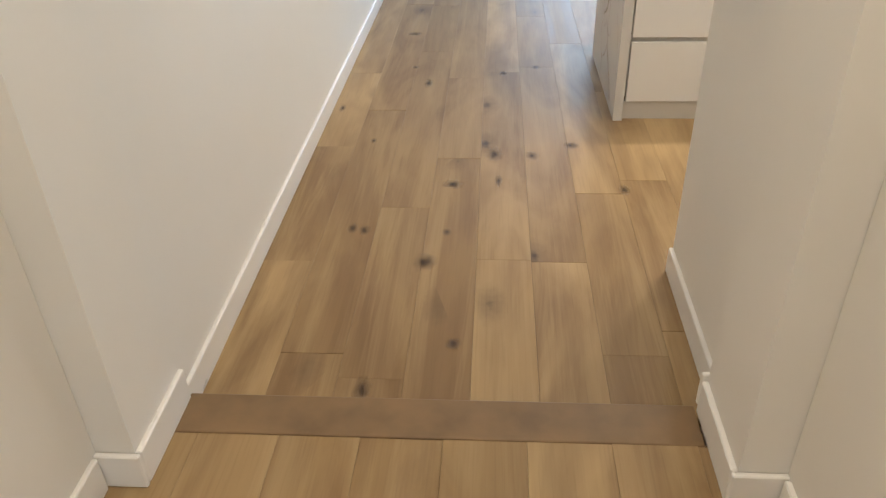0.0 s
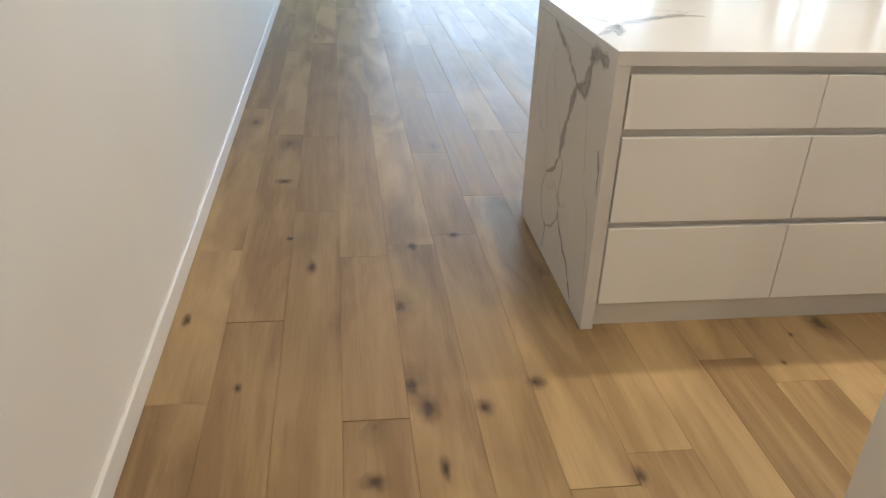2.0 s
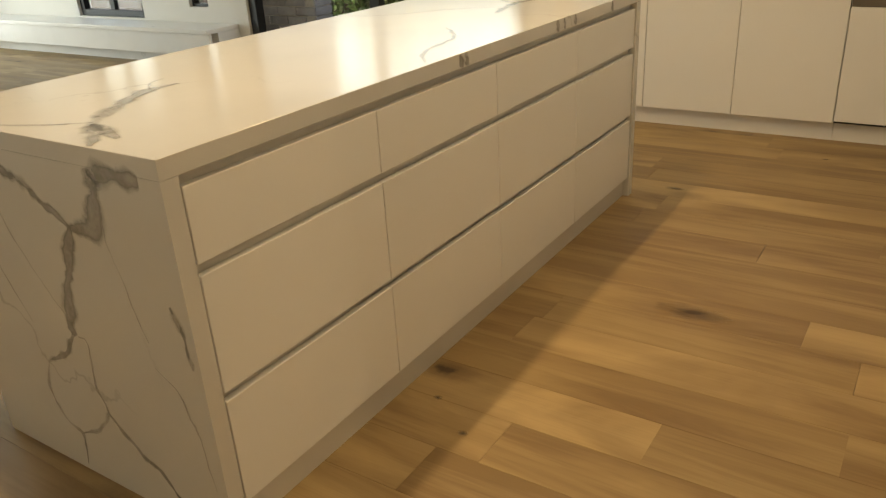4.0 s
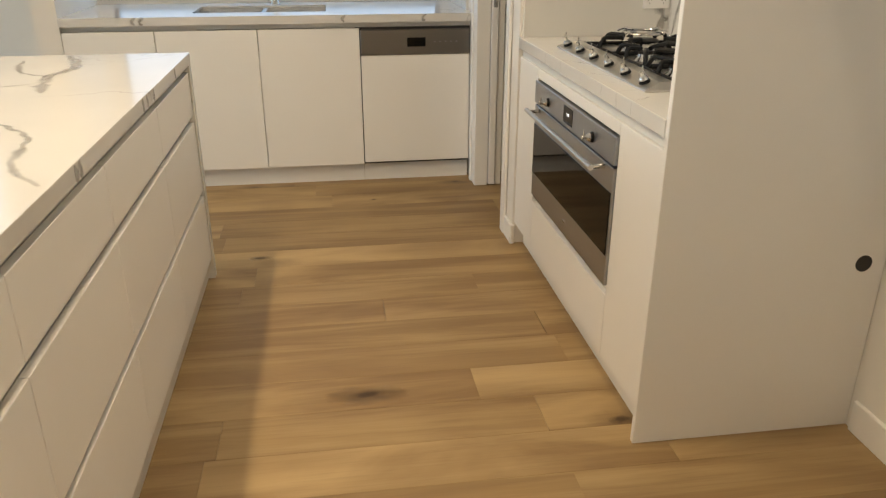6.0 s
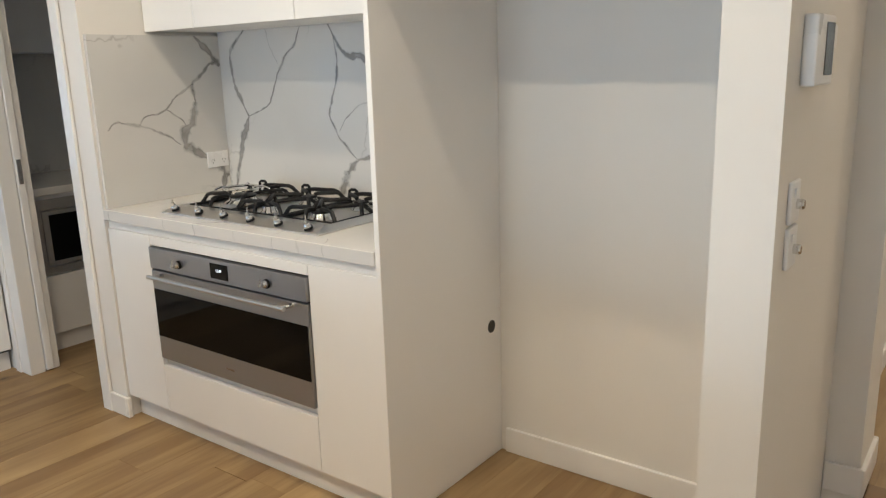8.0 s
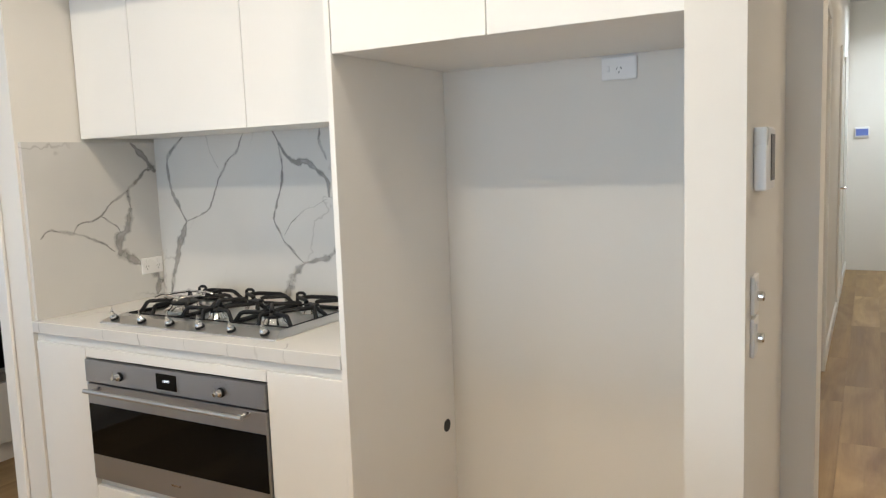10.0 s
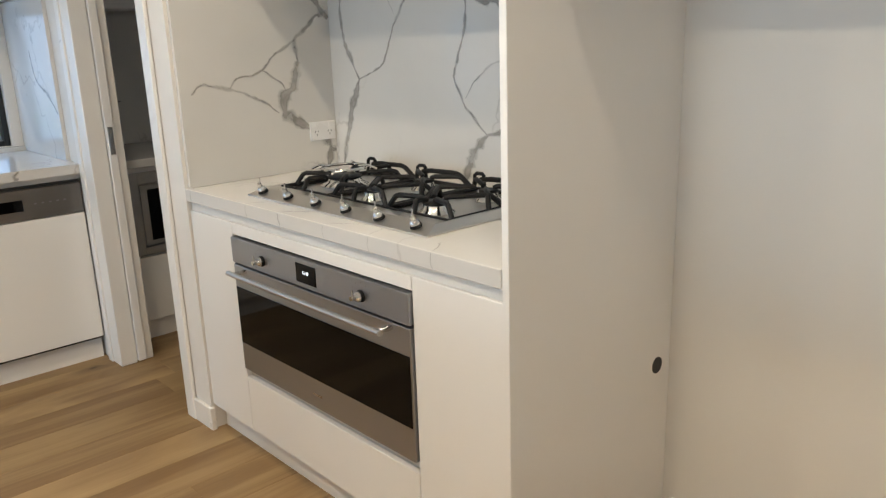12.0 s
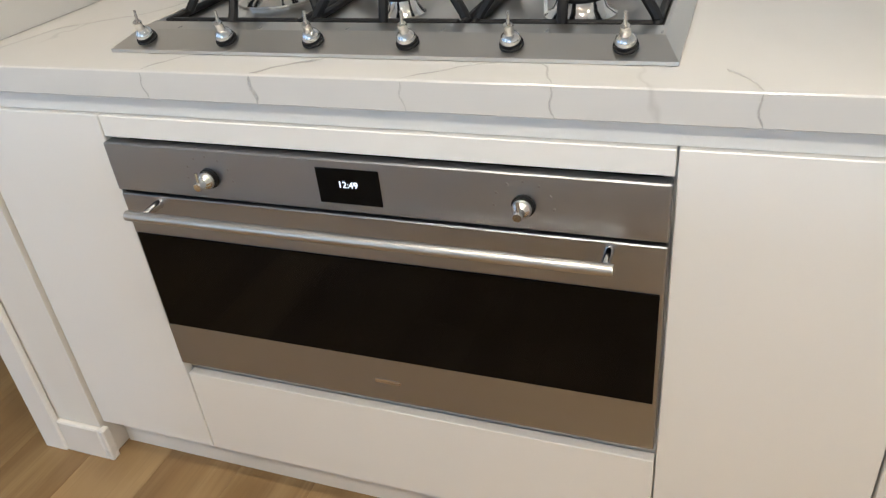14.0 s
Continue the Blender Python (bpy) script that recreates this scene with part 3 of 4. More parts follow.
for k, (w, pts) in enumerate((
        (0.012, [(-1.37, 1.25), (-1.42, 1.28), (-1.516, 1.26), (-1.625, 1.218), (-1.708, 1.162)]),
        (0.011, [(-1.516, 1.26), (-1.556, 1.296), (-1.654, 1.317), (-1.716, 1.377), (-1.801, 1.424)]),
        (0.009, [(-1.654, 1.317), (-1.71, 1.284), (-1.744, 1.243)]),
        (0.022, [(-1.904, 1.513), (-1.85, 1.464), (-1.801, 1.424), (-1.806, 1.345)]),
        (0.044, [(-1.806, 1.345), (-1.783, 1.264), (-1.739, 1.213), (-1.739, 1.158), (-1.806, 1.109), (-1.861, 1.087)]),
        (0.026, [(-1.83, 1.63), (-1.909, 1.555), (-1.955, 1.499)]),
        (0.016, [(-1.955, 1.526), (-1.904, 1.513)]),
        (0.034, [(-1.88, 1.07), (-1.92, 1.03), (-1.929, 1.0), (-1.914, 0.94)]),
        (0.020, [(-1.929, 1.006), (-1.956, 0.994)]))):
    vein(side, pts, w, on_side, seed=120 + k)

# tall panel with cable hole
panel = thing("tall_gable_panel", (PX + 0.018, -1.65, 0), "tall white gable panel beside the fridge space", "panel")
part("board", box(PX, Y_BACK + 0.001, 0.0, PX + 0.020, Y_OV, 2.36, 0.0015), CABW, panel)
part("cable_hole", cyl(bmesh.new(), (PX - 0.0012, -1.915, 0.525), (PX + 0.004, -1.915, 0.525), 0.024), DARK, panel, "dark round cable hole")


def overhead(x0, x1, yb, yf, z0, z1, doors, label, group):
    ov = thing("overhead_cabinet", ((x0 + x1) / 2, yb, z0), label, "cabinet", group)
    part("body", box(x0, yb, z0 + 0.004, x1, yf - 0.022, z1), CABW, ov)
    for a, b in zip(doors, doors[1:]):
        part("door", box(a + 0.0015, yf - 0.02, z0, b - 0.0015, yf, z1, 0.0015), CABW, ov)
    return ov


overhead(PX + 0.022, 2.64, Y_BACK + 0.02, -1.60, 1.645, 2.36, (1.143, 1.20, 1.72, 2.30, 2.64), "white overhead cupboards above the splashback", "overhead cupboards")
overhead(0.120, PX - 0.002, Y_BACK + 0.002, Y_OV, 1.815, 2.36, (0.120, 0.628, PX - 0.002), "white overhead cupboard above the fridge space", "overhead cupboards")
setting("bulkhead", box(0.118, Y_BACK, 2.362, 2.645, -1.36, CEIL), WALL, "plaster bulkhead over the cupboards", "bulkhead")


def oven():
    ov = thing("built_in_oven", ((OX0 + OX1) / 2, YF, OZ0), "wide stainless steel built-in oven with black glass door", "oven")
    yf = -1.314
    x0, x1 = OX0 + 0.003, OX1 - 0.003
    part("oven_box", box(x0 + 0.02, Y_BACK + 0.05, 0.346, x1 - 0.02, YF - 0.02, OZ1 - 0.01), DARK, ov)
    zp = 0.720
    facia = part("control_panel", box(x0, YF - 0.012, zp + 0.004, x1, yf + 0.001, OZ1 - 0.002, 0.002), STEEL_D, ov, "brushed steel control panel")
    part("shadow_gap", box(x0 + 0.003, YF - 0.02, zp - 0.006, x1 - 0.003, YF - 0.010, zp + 0.004), DARK, ov)
    door = part("oven_door", box(x0, YF - 0.012, 0.343, x1, yf - 0.002, zp - 0.004, 0.002), STEEL_D, ov, "steel framed drop-down door")
    part("door_glass", box(x0 + 0.006, yf - 0.004, 0.441, x1 - 0.006, yf + 0.0005, 0.640, 0.0008), BLACKGL, door, "black glass window")
    part("drawer_channel", box(x0, YF - 0.034, 0.296, x1, YF - 0.022, 0.342), CABW, ov, "white finger channel under the oven")
    # handle bar on two stand-offs
    hz, hy = 0.703, yf + 0.045
    bm = bmesh.new()
    tube(bm, [(x0 + 0.062, hy, hz), (x0 + 0.3, hy, hz), (x1 - 0.3, hy, hz), (x1 - 0.045, hy, hz)], 0.0085, 14)
    handle = part("handle", bm, SATIN, door, "round steel bar handle", True)
    for hx in (x0 + 0.075, x1 - 0.075):
        bm = cyl(bmesh.new(), (hx, yf - 0.003, hz), (hx, hy, hz), 0.008, 0.006, 12)
        part("handle_post", bm, CHROME, door, "", True)
    # clock
    cx = (x0 + x1) / 2 + 0.007
    clock = part("clock_display", box(cx - 0.051, yf - 0.003, 0.738, cx + 0.051, yf + 0.0025, 0.796, 0.001), BLACKGL, facia, "black clock display reading 12:49")
    txt = bpy.data.curves.new("clock_digits", "FONT")
    txt.body, txt.size, txt.align_x, txt.extrude = "12:49", 0.0148, "CENTER", 0.0002
    made = new("clock_text_tmp", txt)
    bpy.context.view_layer.update()
    me = bpy.data.meshes.new_from_object(made.evaluated_get(bpy.context.evaluated_depsgraph_get()))
    bpy.data.objects.remove(made)
    me.transform(pose(cx, yf + 0.0032, 0.766, 90, 0, 180))
    me.transform(Matrix.Translation(-Vector(ov.location)))
    me.materials.clear()
    me.materials.append(LED)
    dig = new("clock_digits", me)
    dig.parent = ov
    tagged(dig, "glowing white clock digits")
    for kx in (x0 + 0.19, x1 - 0.195):
        knob(facia, Vector((kx, yf + 0.001, 0.762)), (0, 1, 0), 0.86)
        for a in range(-3, 4):
            px, pz = kx + 0.042 * math.sin(a * 0.55), 0.762 + 0.036 * math.cos(a * 0.55)
            part("dial_mark", box(px - 0.0016, yf + 0.0008, pz - 0.0016, px + 0.0016, yf + 0.0016, pz + 0.0016), GREYP, facia)
    part("maker_plate", box((x0 + x1) / 2 - 0.024, yf - 0.003, 0.385, (x0 + x1) / 2 + 0.024, yf - 0.0012, 0.393), STEEL, door, "small pressed maker's mark")


def knob(parent, at, way, s):
    """A turned steel control knob with a little lever."""
    q = Vector(way).to_track_quat("Z", "Y").to_matrix().to_4x4()
    m = Matrix.Translation(at) @ q @ Matrix.Diagonal((s, s, s, 1))
    bm = bmesh.new()
    lathe(bm, [(0.0, 0.0), (0.0195, 0.0), (0.0195, 0.005), (0.017, 0.006), (0.017, 0.010), (0.0175, 0.011)], m)
    part("knob_skirt", bm, IRON, parent, "black knob skirt", True)
    bm = bmesh.new()
    lathe(bm, [(0.0, 0.010), (0.0165, 0.010), (0.0165, 0.015), (0.014, 0.020), (0.0085, 0.025), (0.0075, 0.034), (0.0085, 0.037), (0.007, 0.041), (0.0, 0.041)], m)
    tip = m @ Vector((0, 0, 0.034))
    cyl(bm, tip, tip + Vector((0, 0, 0.026 * s)), 0.0032 * s, 0.0026 * s, 10)
    part("knob", bm, CHROME, parent, "turned steel knob with lever", True)


oven()


def cooktop():
    x0, x1, y0, y1 = 1.458, 2.334, -1.905, -1.390
    hob = thing("gas_cooktop", ((x0 + x1) / 2, (y0 + y1) / 2, CT), "stainless steel gas cooktop with black cast iron grates", "cooktop")
    # tray: bevelled rim with a sunk deck and a control strip in front
    bm = bmesh.new()
    h, i = 0.024, 0.022
    rings = ((0.0, CT + 0.001), (0.0, CT + 0.006), (i, CT + h), (i + 0.004, CT + h))
    loops = []
    for ins, z in rings:
        loops.append([bm.verts.new((x, y, z)) for x, y in ((x0 + ins, y0 + ins), (x1 - ins, y0 + ins), (x1 - ins, y1 - ins * 2.3), (x0 + ins, y1 - ins * 2.3))])
    ys = y1 - 0.092
    loops.append([bm.verts.new((x, y, CT + h)) for x, y in ((x0 + i + 0.006, y0 + i + 0.006), (x1 - i - 0.006, y0 + i + 0.006), (x1 - i - 0.006, ys), (x0 + i + 0.006, ys))])
    loops.append([bm.verts.new((v.co.x + (0.006 if v.co.x < 1.9 else -0.006), v.co.y + (0.006 if v.co.y < -1.6 else -0.006), CT + 0.012)) for v in loops[-1]])
    for a, b in zip(loops, loops[1:]):
        for k in range(4):
            bm.faces.new((a[k], a[(k + 1) % 4], b[(k + 1) % 4], b[k]))
    bm.faces.new(loops[-1])
    bm.faces.new(loops[0][::-1])
    tray = part("tray", bm, TRAY, hob, "brushed steel tray with bevelled rim")
    for k in range(6):
        kx = x1 - 0.056 - k * (x1 - x0 - 0.124) / 5
        knob(tray, Vector((kx, y1 - 0.026, CT + 0.015)), (0, 0.40, 0.92), 0.85)
        part("knob_mark", box(kx - 0.042, y1 - 0.066, CT + h, kx - 0.039, y1 - 0.056, CT + h + 0.0006), GREYP, tray)
    # burners
    yb, yf = y0 + 0.130, y1 - 0.175
    burners = [(x1 - 0.155, (yb + yf) / 2, 1.75), (x1 - 0.44, yb, 0.95), (x1 - 0.44, yf, 0.8), (x0 + 0.155, yb, 0.9), (x0 + 0.155, yf, 1.15)]
    for bx, by, s in burners:
        m = Matrix.Translation((bx, by, CT + 0.0125)) @ Matrix.Diagonal((s, s, 1, 1))
        b = part("burner_ring", lathe(bmesh.new(), [(0.0, 0.0), (0.046, 0.0), (0.046, 0.004), (0.034, 0.014), (0.030, 0.026), (0.0, 0.026)], m), CHROME, hob, "polished aluminium burner", True)
        part("burner_cap", lathe(bmesh.new(), [(0.0, 0.0265), (0.032, 0.0265), (0.033, 0.031), (0.029, 0.035), (0.0, 0.036)], m), IRON, b, "black burner cap", True)
        part("spark_plug", cyl(bmesh.new(), (bx + 0.045 * s, by, CT + 0.012), (bx + 0.045 * s, by, CT + 0.04), 0.0035, 0.0025, 8), PLAST, b)
    # grates: a low black frame on the deck, cranked fingers and a raised arch at the back
    zt, zr = CT + 0.056, CT + 0.019
    thirds = [x0 + 0.030, x0 + 0.030 + 0.275, x0 + 0.030 + 0.545, x1 - 0.030]
    for a, b in zip(thirds, thirds[1:]):
        ga, gb, gy0, gy1 = a + 0.003, b - 0.003, y0 + 0.034, y1 - 0.104
        cx, cy = (ga + gb) / 2, (gy0 + gy1) / 2
        bm = box(ga, gy0, zr - 0.006, ga + 0.011, gy1, zr + 0.006, 0.003)
        bbox(bm, gb - 0.011, gy0, zr - 0.006, gb, gy1, zr + 0.006, 0.003)
        bbox(bm, ga + 0.011, gy0, zr - 0.006, gb - 0.011, gy0 + 0.011, zr + 0.006, 0.003)
        bbox(bm, ga + 0.011, gy1 - 0.011, zr - 0.006, gb - 0.011, gy1, zr + 0.006, 0.003)
        grate = part("grate", bm, IRON, hob, "black cast iron pan grate")
        if b > x1 - 0.1:
            ends = [(p, (cx, cy), 0.66) for p in ((ga, gy0 + 0.06), (gb, gy0 + 0.06), (ga, gy1 - 0.06), (gb, gy1 - 0.06))]
            ends += [((cx, gy1), (cx, cy), 0.5), ((cx, gy0), (cx, cy), 0.5)]
        else:
            ends = [(p, (cx, yb), 0.84) for p in ((ga, gy0 + 0.015), (gb, gy0 + 0.015), (ga, cy + 0.03), (gb, cy + 0.03))]
            ends += [(p, (cx, yf), 0.84) for p in ((ga, cy - 0.03), (gb, cy - 0.03), (ga, gy1 - 0.02), (gb, gy1 - 0.02))]
            ends += [((cx, gy1), (cx, yf), 0.7)]
        for (ox, oy), (ix, iy), stop in ends:
            ox += 0.005 if ox < cx - 0.01 else (-0.005 if ox > cx + 0.01 else 0)
            pts = [(ox + (ix - ox) * f, oy + (iy - oy) * f, zz) for f, zz in ((0.0, zr), (0.05, zr + 0.012), (0.20 * stop, zt - 0.004), (0.30 * stop, zt), (0.9 * stop, zt - 0.001), (stop, zt - 0.006))]
            part("grate_finger", tube(bmesh.new(), pts, 0.0078, 8), IRON, grate, "", True)
        # arch along the back, with a squared lug at one end
        pts = [(ga + 0.006, gy0 + 0.006, zr), (ga + 0.055, gy0 + 0.008, zt - 0.002), (ga + 0.075, gy0 + 0.008, zt + 0.003), (gb - 0.075, gy0 + 0.008, zt), (gb - 0.03, gy0 + 0.008, zt - 0.006)]
        part("back_arch", tube(bmesh.new(), pts, 0.0082, 8), IRON, grate, "", True)
        pts = [(gb - 0.046, gy0 + 0.008, zr), (gb - 0.043, gy0 + 0.008, zt + 0.008), (gb - 0.036, gy0 + 0.008, zt + 0.013), (gb - 0.016, gy0 + 0.010, zt + 0.013), (gb - 0.009, gy0 + 0.012, zt + 0.008), (gb - 0.006, gy0 + 0.014, zr)]
        part("grate_lug", tube(bmesh.new(), pts, 0.0062, 8), IRON, grate, "", True)
    # wok ring over the large burner
    bx, by, s = burners[0]
    ring = [(bx + 0.075 * math.cos(a * math.pi / 12), by + 0.075 * math.sin(a * math.pi / 12), zt + 0.016) for a in range(25)]
    wok = part("wok_ring", tube(bmesh.new(), ring, 0.005, 8), CHROME, hob, "steel wok support ring", True)
    for a in range(4):
        c, sn = math.cos(a * math.pi / 2 + 0.6), math.sin(a * math.pi / 2 + 0.6)
        part("wok_prong", tube(bmesh.new(), [(bx + 0.115 * c, by + 0.115 * sn, zt + 0.012), (bx + 0.085 * c, by + 0.085 * sn, zt + 0.024), (bx + 0.05 * c, by + 0.05 * sn, zt + 0.02)], 0.004, 8), CHROME, wok, "", True)


cooktop()


# ---------------- wall plates ----------------
def wall_plate(name, at, m_rot, w, h, label, slots, category="power outlet"):
    """A plate in its own x (across), z (up), facing -y, turned by m_rot about z."""
    ob = thing(name, at, label, category)
    def turned_part(nm, bm, material, par):
        bmesh.ops.transform(bm, matrix=Matrix.Translation(at) @ pose(0, 0, 0, 0, 0, m_rot), verts=bm.verts)
        return part(nm, bm, material, par)
    turned_part("plate", box(-w / 2, -0.009, -h / 2, w / 2, 0.0, h / 2, 0.003, 2), PLAST, ob)
    for kind, sx, sz in slots:
        if kind == "socket":
            for ax, az, tilt in ((-0.007, 0.004, 25), (0.007, 0.004, -25), (0, -0.008, 0)):
                bm = box(-0.001, -0.0098, -0.0038, 0.001, -0.0088, 0.0038)
                bmesh.ops.transform(bm, matrix=Matrix.Translation((sx + ax, 0, sz + az)) @ pose(0, 0, 0, 0, tilt, 0), verts=bm.verts)
                turned_part("pin_slot", bm, DARK, ob)
        elif kind == "rocker":
            turned_part("rocker", box(sx - 0.0055, -0.013, sz - 0.009, sx + 0.0055, -0.009, sz + 0.009, 0.001), PLAST, ob)
        elif kind == "dial":
            bm = bmesh.new()
            lathe(bm, [(0.0, 0.0), (0.011, 0.0), (0.011, 0.012), (0.009, 0.015), (0.0, 0.015)], pose(sx, -0.009, sz, 90, 0, 0))
            turned_part("dimmer_dial", bm, CHROME, ob)
    return ob


wall_plate("power_outlet", (2.6235, -1.893, 1.078), -90, 0.115, 0.072, "white double power outlet on the stone splashback", [("socket", -0.03, -0.006), ("socket", 0.03, -0.006), ("rocker", -0.03, 0.021), ("rocker", 0.03, 0.021)])
wall_plate("power_outlet", (0.475, Y_BACK + 0.001, 1.775), 180, 0.115, 0.072, "white single power outlet high in the fridge space", [("socket", 0.0, -0.004), ("rocker", -0.036, 0.0)])
wall_plate("light_switch", (-0.0085, -1.335, 1.178), -90, 0.074, 0.088, "white dimmer switch plate on the wall end", [("dial", 0.012, -0.006), ("rocker", -0.014, 0.022)], "switch")
wall_plate("light_switch", (-0.0085, -1.335, 1.082), -90, 0.074, 0.088, "white dimmer switch plate on the wall end", [("dial", 0.012, -0.006), ("rocker", -0.014, 0.022)], "switch")
ic = thing("intercom_panel", (-0.0085, -1.38, 1.47), "white wall-mounted intercom panel with dark screen", "intercom")
part("housing", box(-0.036, -1.49, 1.41, -0.0085, -1.325, 1.55, 0.004, 2), PLAST, ic)
part("screen", box(-0.0375, -1.475, 1.43, -0.0358, -1.40, 1.535), BLACKGL, ic, "dark screen")
wall_plate("sensor_plate", (-0.0085, -1.60, 1.51), -90, 0.03, 0.05, "small grey sensor plate on the wall", [], "sensor")

# ---------------- pantry opening ----------------
tr = thing("pantry_door_frame", (3.2, -1.36, 0), "white painted door frame of the pantry opening", "door frame")
part("jamb", box(2.80, -1.43, 0.0, 2.836, Y_OV + 0.002, 2.10, 0.002), TRIM, tr)
part("architrave", box(2.765, Y_OV + 0.0025, 0.0, 2.83, Y_OV + 0.018, 2.14, 0.003), TRIM, tr)
part("jamb", box(3.505, -1.372, 0.0, 3.60, -1.298, 2.10, 0.003), TRIM, tr)
part("jamb", box(3.515, -1.452, 0.0, 3.60, -1.415, 2.10, 0.003), TRIM, tr)
part("head", box(2.836, -1.43, 2.062, 3.505, Y_OV + 0.002, 2.10, 0.002), TRIM, tr)
part("architrave", box(3.60, -1.304, 0.0, 3.645, -1.290, 2.14, 0.003), TRIM, tr)
sd = thing("sliding_pantry_door", (3.55, -1.394, 0.01), "white cavity sliding door pushed back into the wall", "door")
part("leaf", box(3.495, -1.412, 0.008, 3.60, -1.376, 2.055, 0.002), TRIM, sd)
part("latch_plate", box(3.4935, -1.405, 0.97, 3.4955, -1.383, 1.09, 0.0005), STEEL, sd, "narrow steel latch plate")
bm = box(2.645, Y_OV, 0.0, 2.765, Y_OV + 0.014, 0.092, 0.003)
setting("baseboard", bm, TRIM, "white painted skirting return on the partition end", "baseboard")
setting("baseboard", box(2.629, Y_OV - 0.008, 0.0, 2.6445, Y_OV + 0.014, 0.092, 0.003), TRIM, "white painted skirting return on the partition end", "baseboard")

# pantry joinery
pc = thing("pantry_cabinet", (4.0, -2.2, 0), "white pantry base cabinet with built-in microwave", "cabinet")
part("body", box(3.752, -2.99, 0.10, 4.425, -1.50, 0.86), CABW, pc)
part("side_filler", box(3.735, -1.50, 0.0, 4.425, -1.455, 0.86), CABW, pc)
part("drawer_front", box(3.733, -2.15, 0.104, 3.751, -1.503, 0.425, 0.0015), CABW, pc)
part("door", box(3.733, -2.60, 0.104, 3.751, -2.153, 0.855, 0.0015), CABW, pc)
part("door", box(3.733, -2.985, 0.104, 3.751, -2.603, 0.855, 0.0015), CABW, pc)
part("kickboard", box(3.765, -2.99, 0.0, 3.78, -1.50, 0.10), CABW, pc)
pb = thing("pantry_benchtop", (4.05, -2.2, 0.86), "white stone benchtop in the pantry", "benchtop")
part("slab", box(3.72, -2.995, 0.865, 4.428, -1.455, 0.905, 0.002), STONE, pb)
mw = thing("microwave_oven", (3.74, -1.82, 0.43), "built-in microwave with steel trim and black door", "microwave")
bm = box(3.728, -2.12, 0.435, 3.750, -2.07, 0.84, 0.001)
bbox(bm, 3.728, -1.57, 0.435, 3.750, -1.515, 0.84, 0.001)
bbox(bm, 3.728, -2.07, 0.435, 3.750, -1.57, 0.475, 0.001)
bbox(bm, 3.728, -2.07, 0.785, 3.750, -1.57, 0.84, 0.001)
part("trim_frame", bm, STEEL, mw, "brushed steel trim frame")
part("door_frame", box(3.732, -2.065, 0.480, 3.748, -1.575, 0.780, 0.002), STEEL, mw)
part("door_glass", box(3.7305, -2.035, 0.505, 3.7325, -1.61, 0.755), BLACKGL, mw, "black glass door")
ps = thing("pantry_splashback", (4.42, -2.2, 0.9), "veined stone splashback in the pantry", "splashback")
psl = part("slab", box(4.405, -2.99, 0.906, 4.428, -1.425, 1.60), STONE, ps)
vein(psl, [(-1.70, 1.60), (-1.74, 1.45), (-1.68, 1.33), (-1.75, 1.2)], 0.03, lambda u, v, d: Vector((4.405 - d, u, v)), seed=150)
vein(psl, [(-1.46, 1.12), (-1.62, 1.10), (-1.80, 1.14)], 0.012, lambda u, v, d: Vector((4.405 - d, u, v)), seed=151)
po = thing("pantry_overhead_cabinet", (4.2, -2.2, 1.6), "white overhead cupboards in the pantry", "cabinet")
part("body", box(4.075, -2.99, 1.61, 4.428, -1.425, 2.4), CABW, po)
for a, b in ((-2.98, -2.46), (-2.46, -1.94), (-1.94, -1.43)):
    part("door", box(4.053, a + 0.0015, 1.606, 4.073, b - 0.0015, 2.4, 0.0015), CABW, po)

# ---------------- sink run ----------------
SX = 3.66
def sink_unit(name, y0, y1, label):
    u = thing(name, (4.0, (y0 + y1) / 2, 0), label, "cabinet", "cabinets under the sink bench")
    part("body", box(SX + 0.022, y0, 0.104, 4.42, y1, 0.70), CABW, u)
    part("door", box(SX, y0 + 0.0018, 0.108, SX + 0.02, y1 - 0.0018, 0.858, 0.0015), CABW, u)
    part("kickboard", box(SX + 0.05, y0, 0.0, SX + 0.066, y1, 0.10), CABW, u)


sink_unit("sink_cabinet", -0.69, -0.155, "white handleless sink cabinet with flat door")
sink_unit("sink_cabinet", -0.155, 0.365, "white handleless sink cabinet with flat door")
sink_unit("sink_cabinet", 0.365, 0.818, "white handleless end cabinet by the wall")
dw = thing("dishwasher", (4.0, -0.99, 0), "integrated dishwasher with steel control strip and white door", "dishwasher")
part("body", box(SX + 0.022, -1.292, 0.104, 4.42, -0.692, 0.86), DARK, dw)
part("door_panel", box(SX, -1.290, 0.118, SX + 0.02, -0.694, 0.712, 0.0015), CABW, dw, "white door panel")
strip = part("control_strip", box(SX - 0.003, -1.290, 0.716, SX + 0.02, -0.694, 0.848, 0.002), STRIP, dw, "brushed steel control strip")
part("display", box(SX - 0.0045, -1.045, 0.757, SX - 0.002, -0.945, 0.805, 0.001), BLACKGL, strip, "black display")
for k in range(5):
    part("button", box(SX - 0.0042, -1.10 - k * 0.03, 0.779, SX - 0.002, -1.09 - k * 0.03, 0.785), GREYP, strip)
part("kickboard", box(SX + 0.05, -1.292, 0.0, SX + 0.066, -0.692, 0.10), CABW, dw)

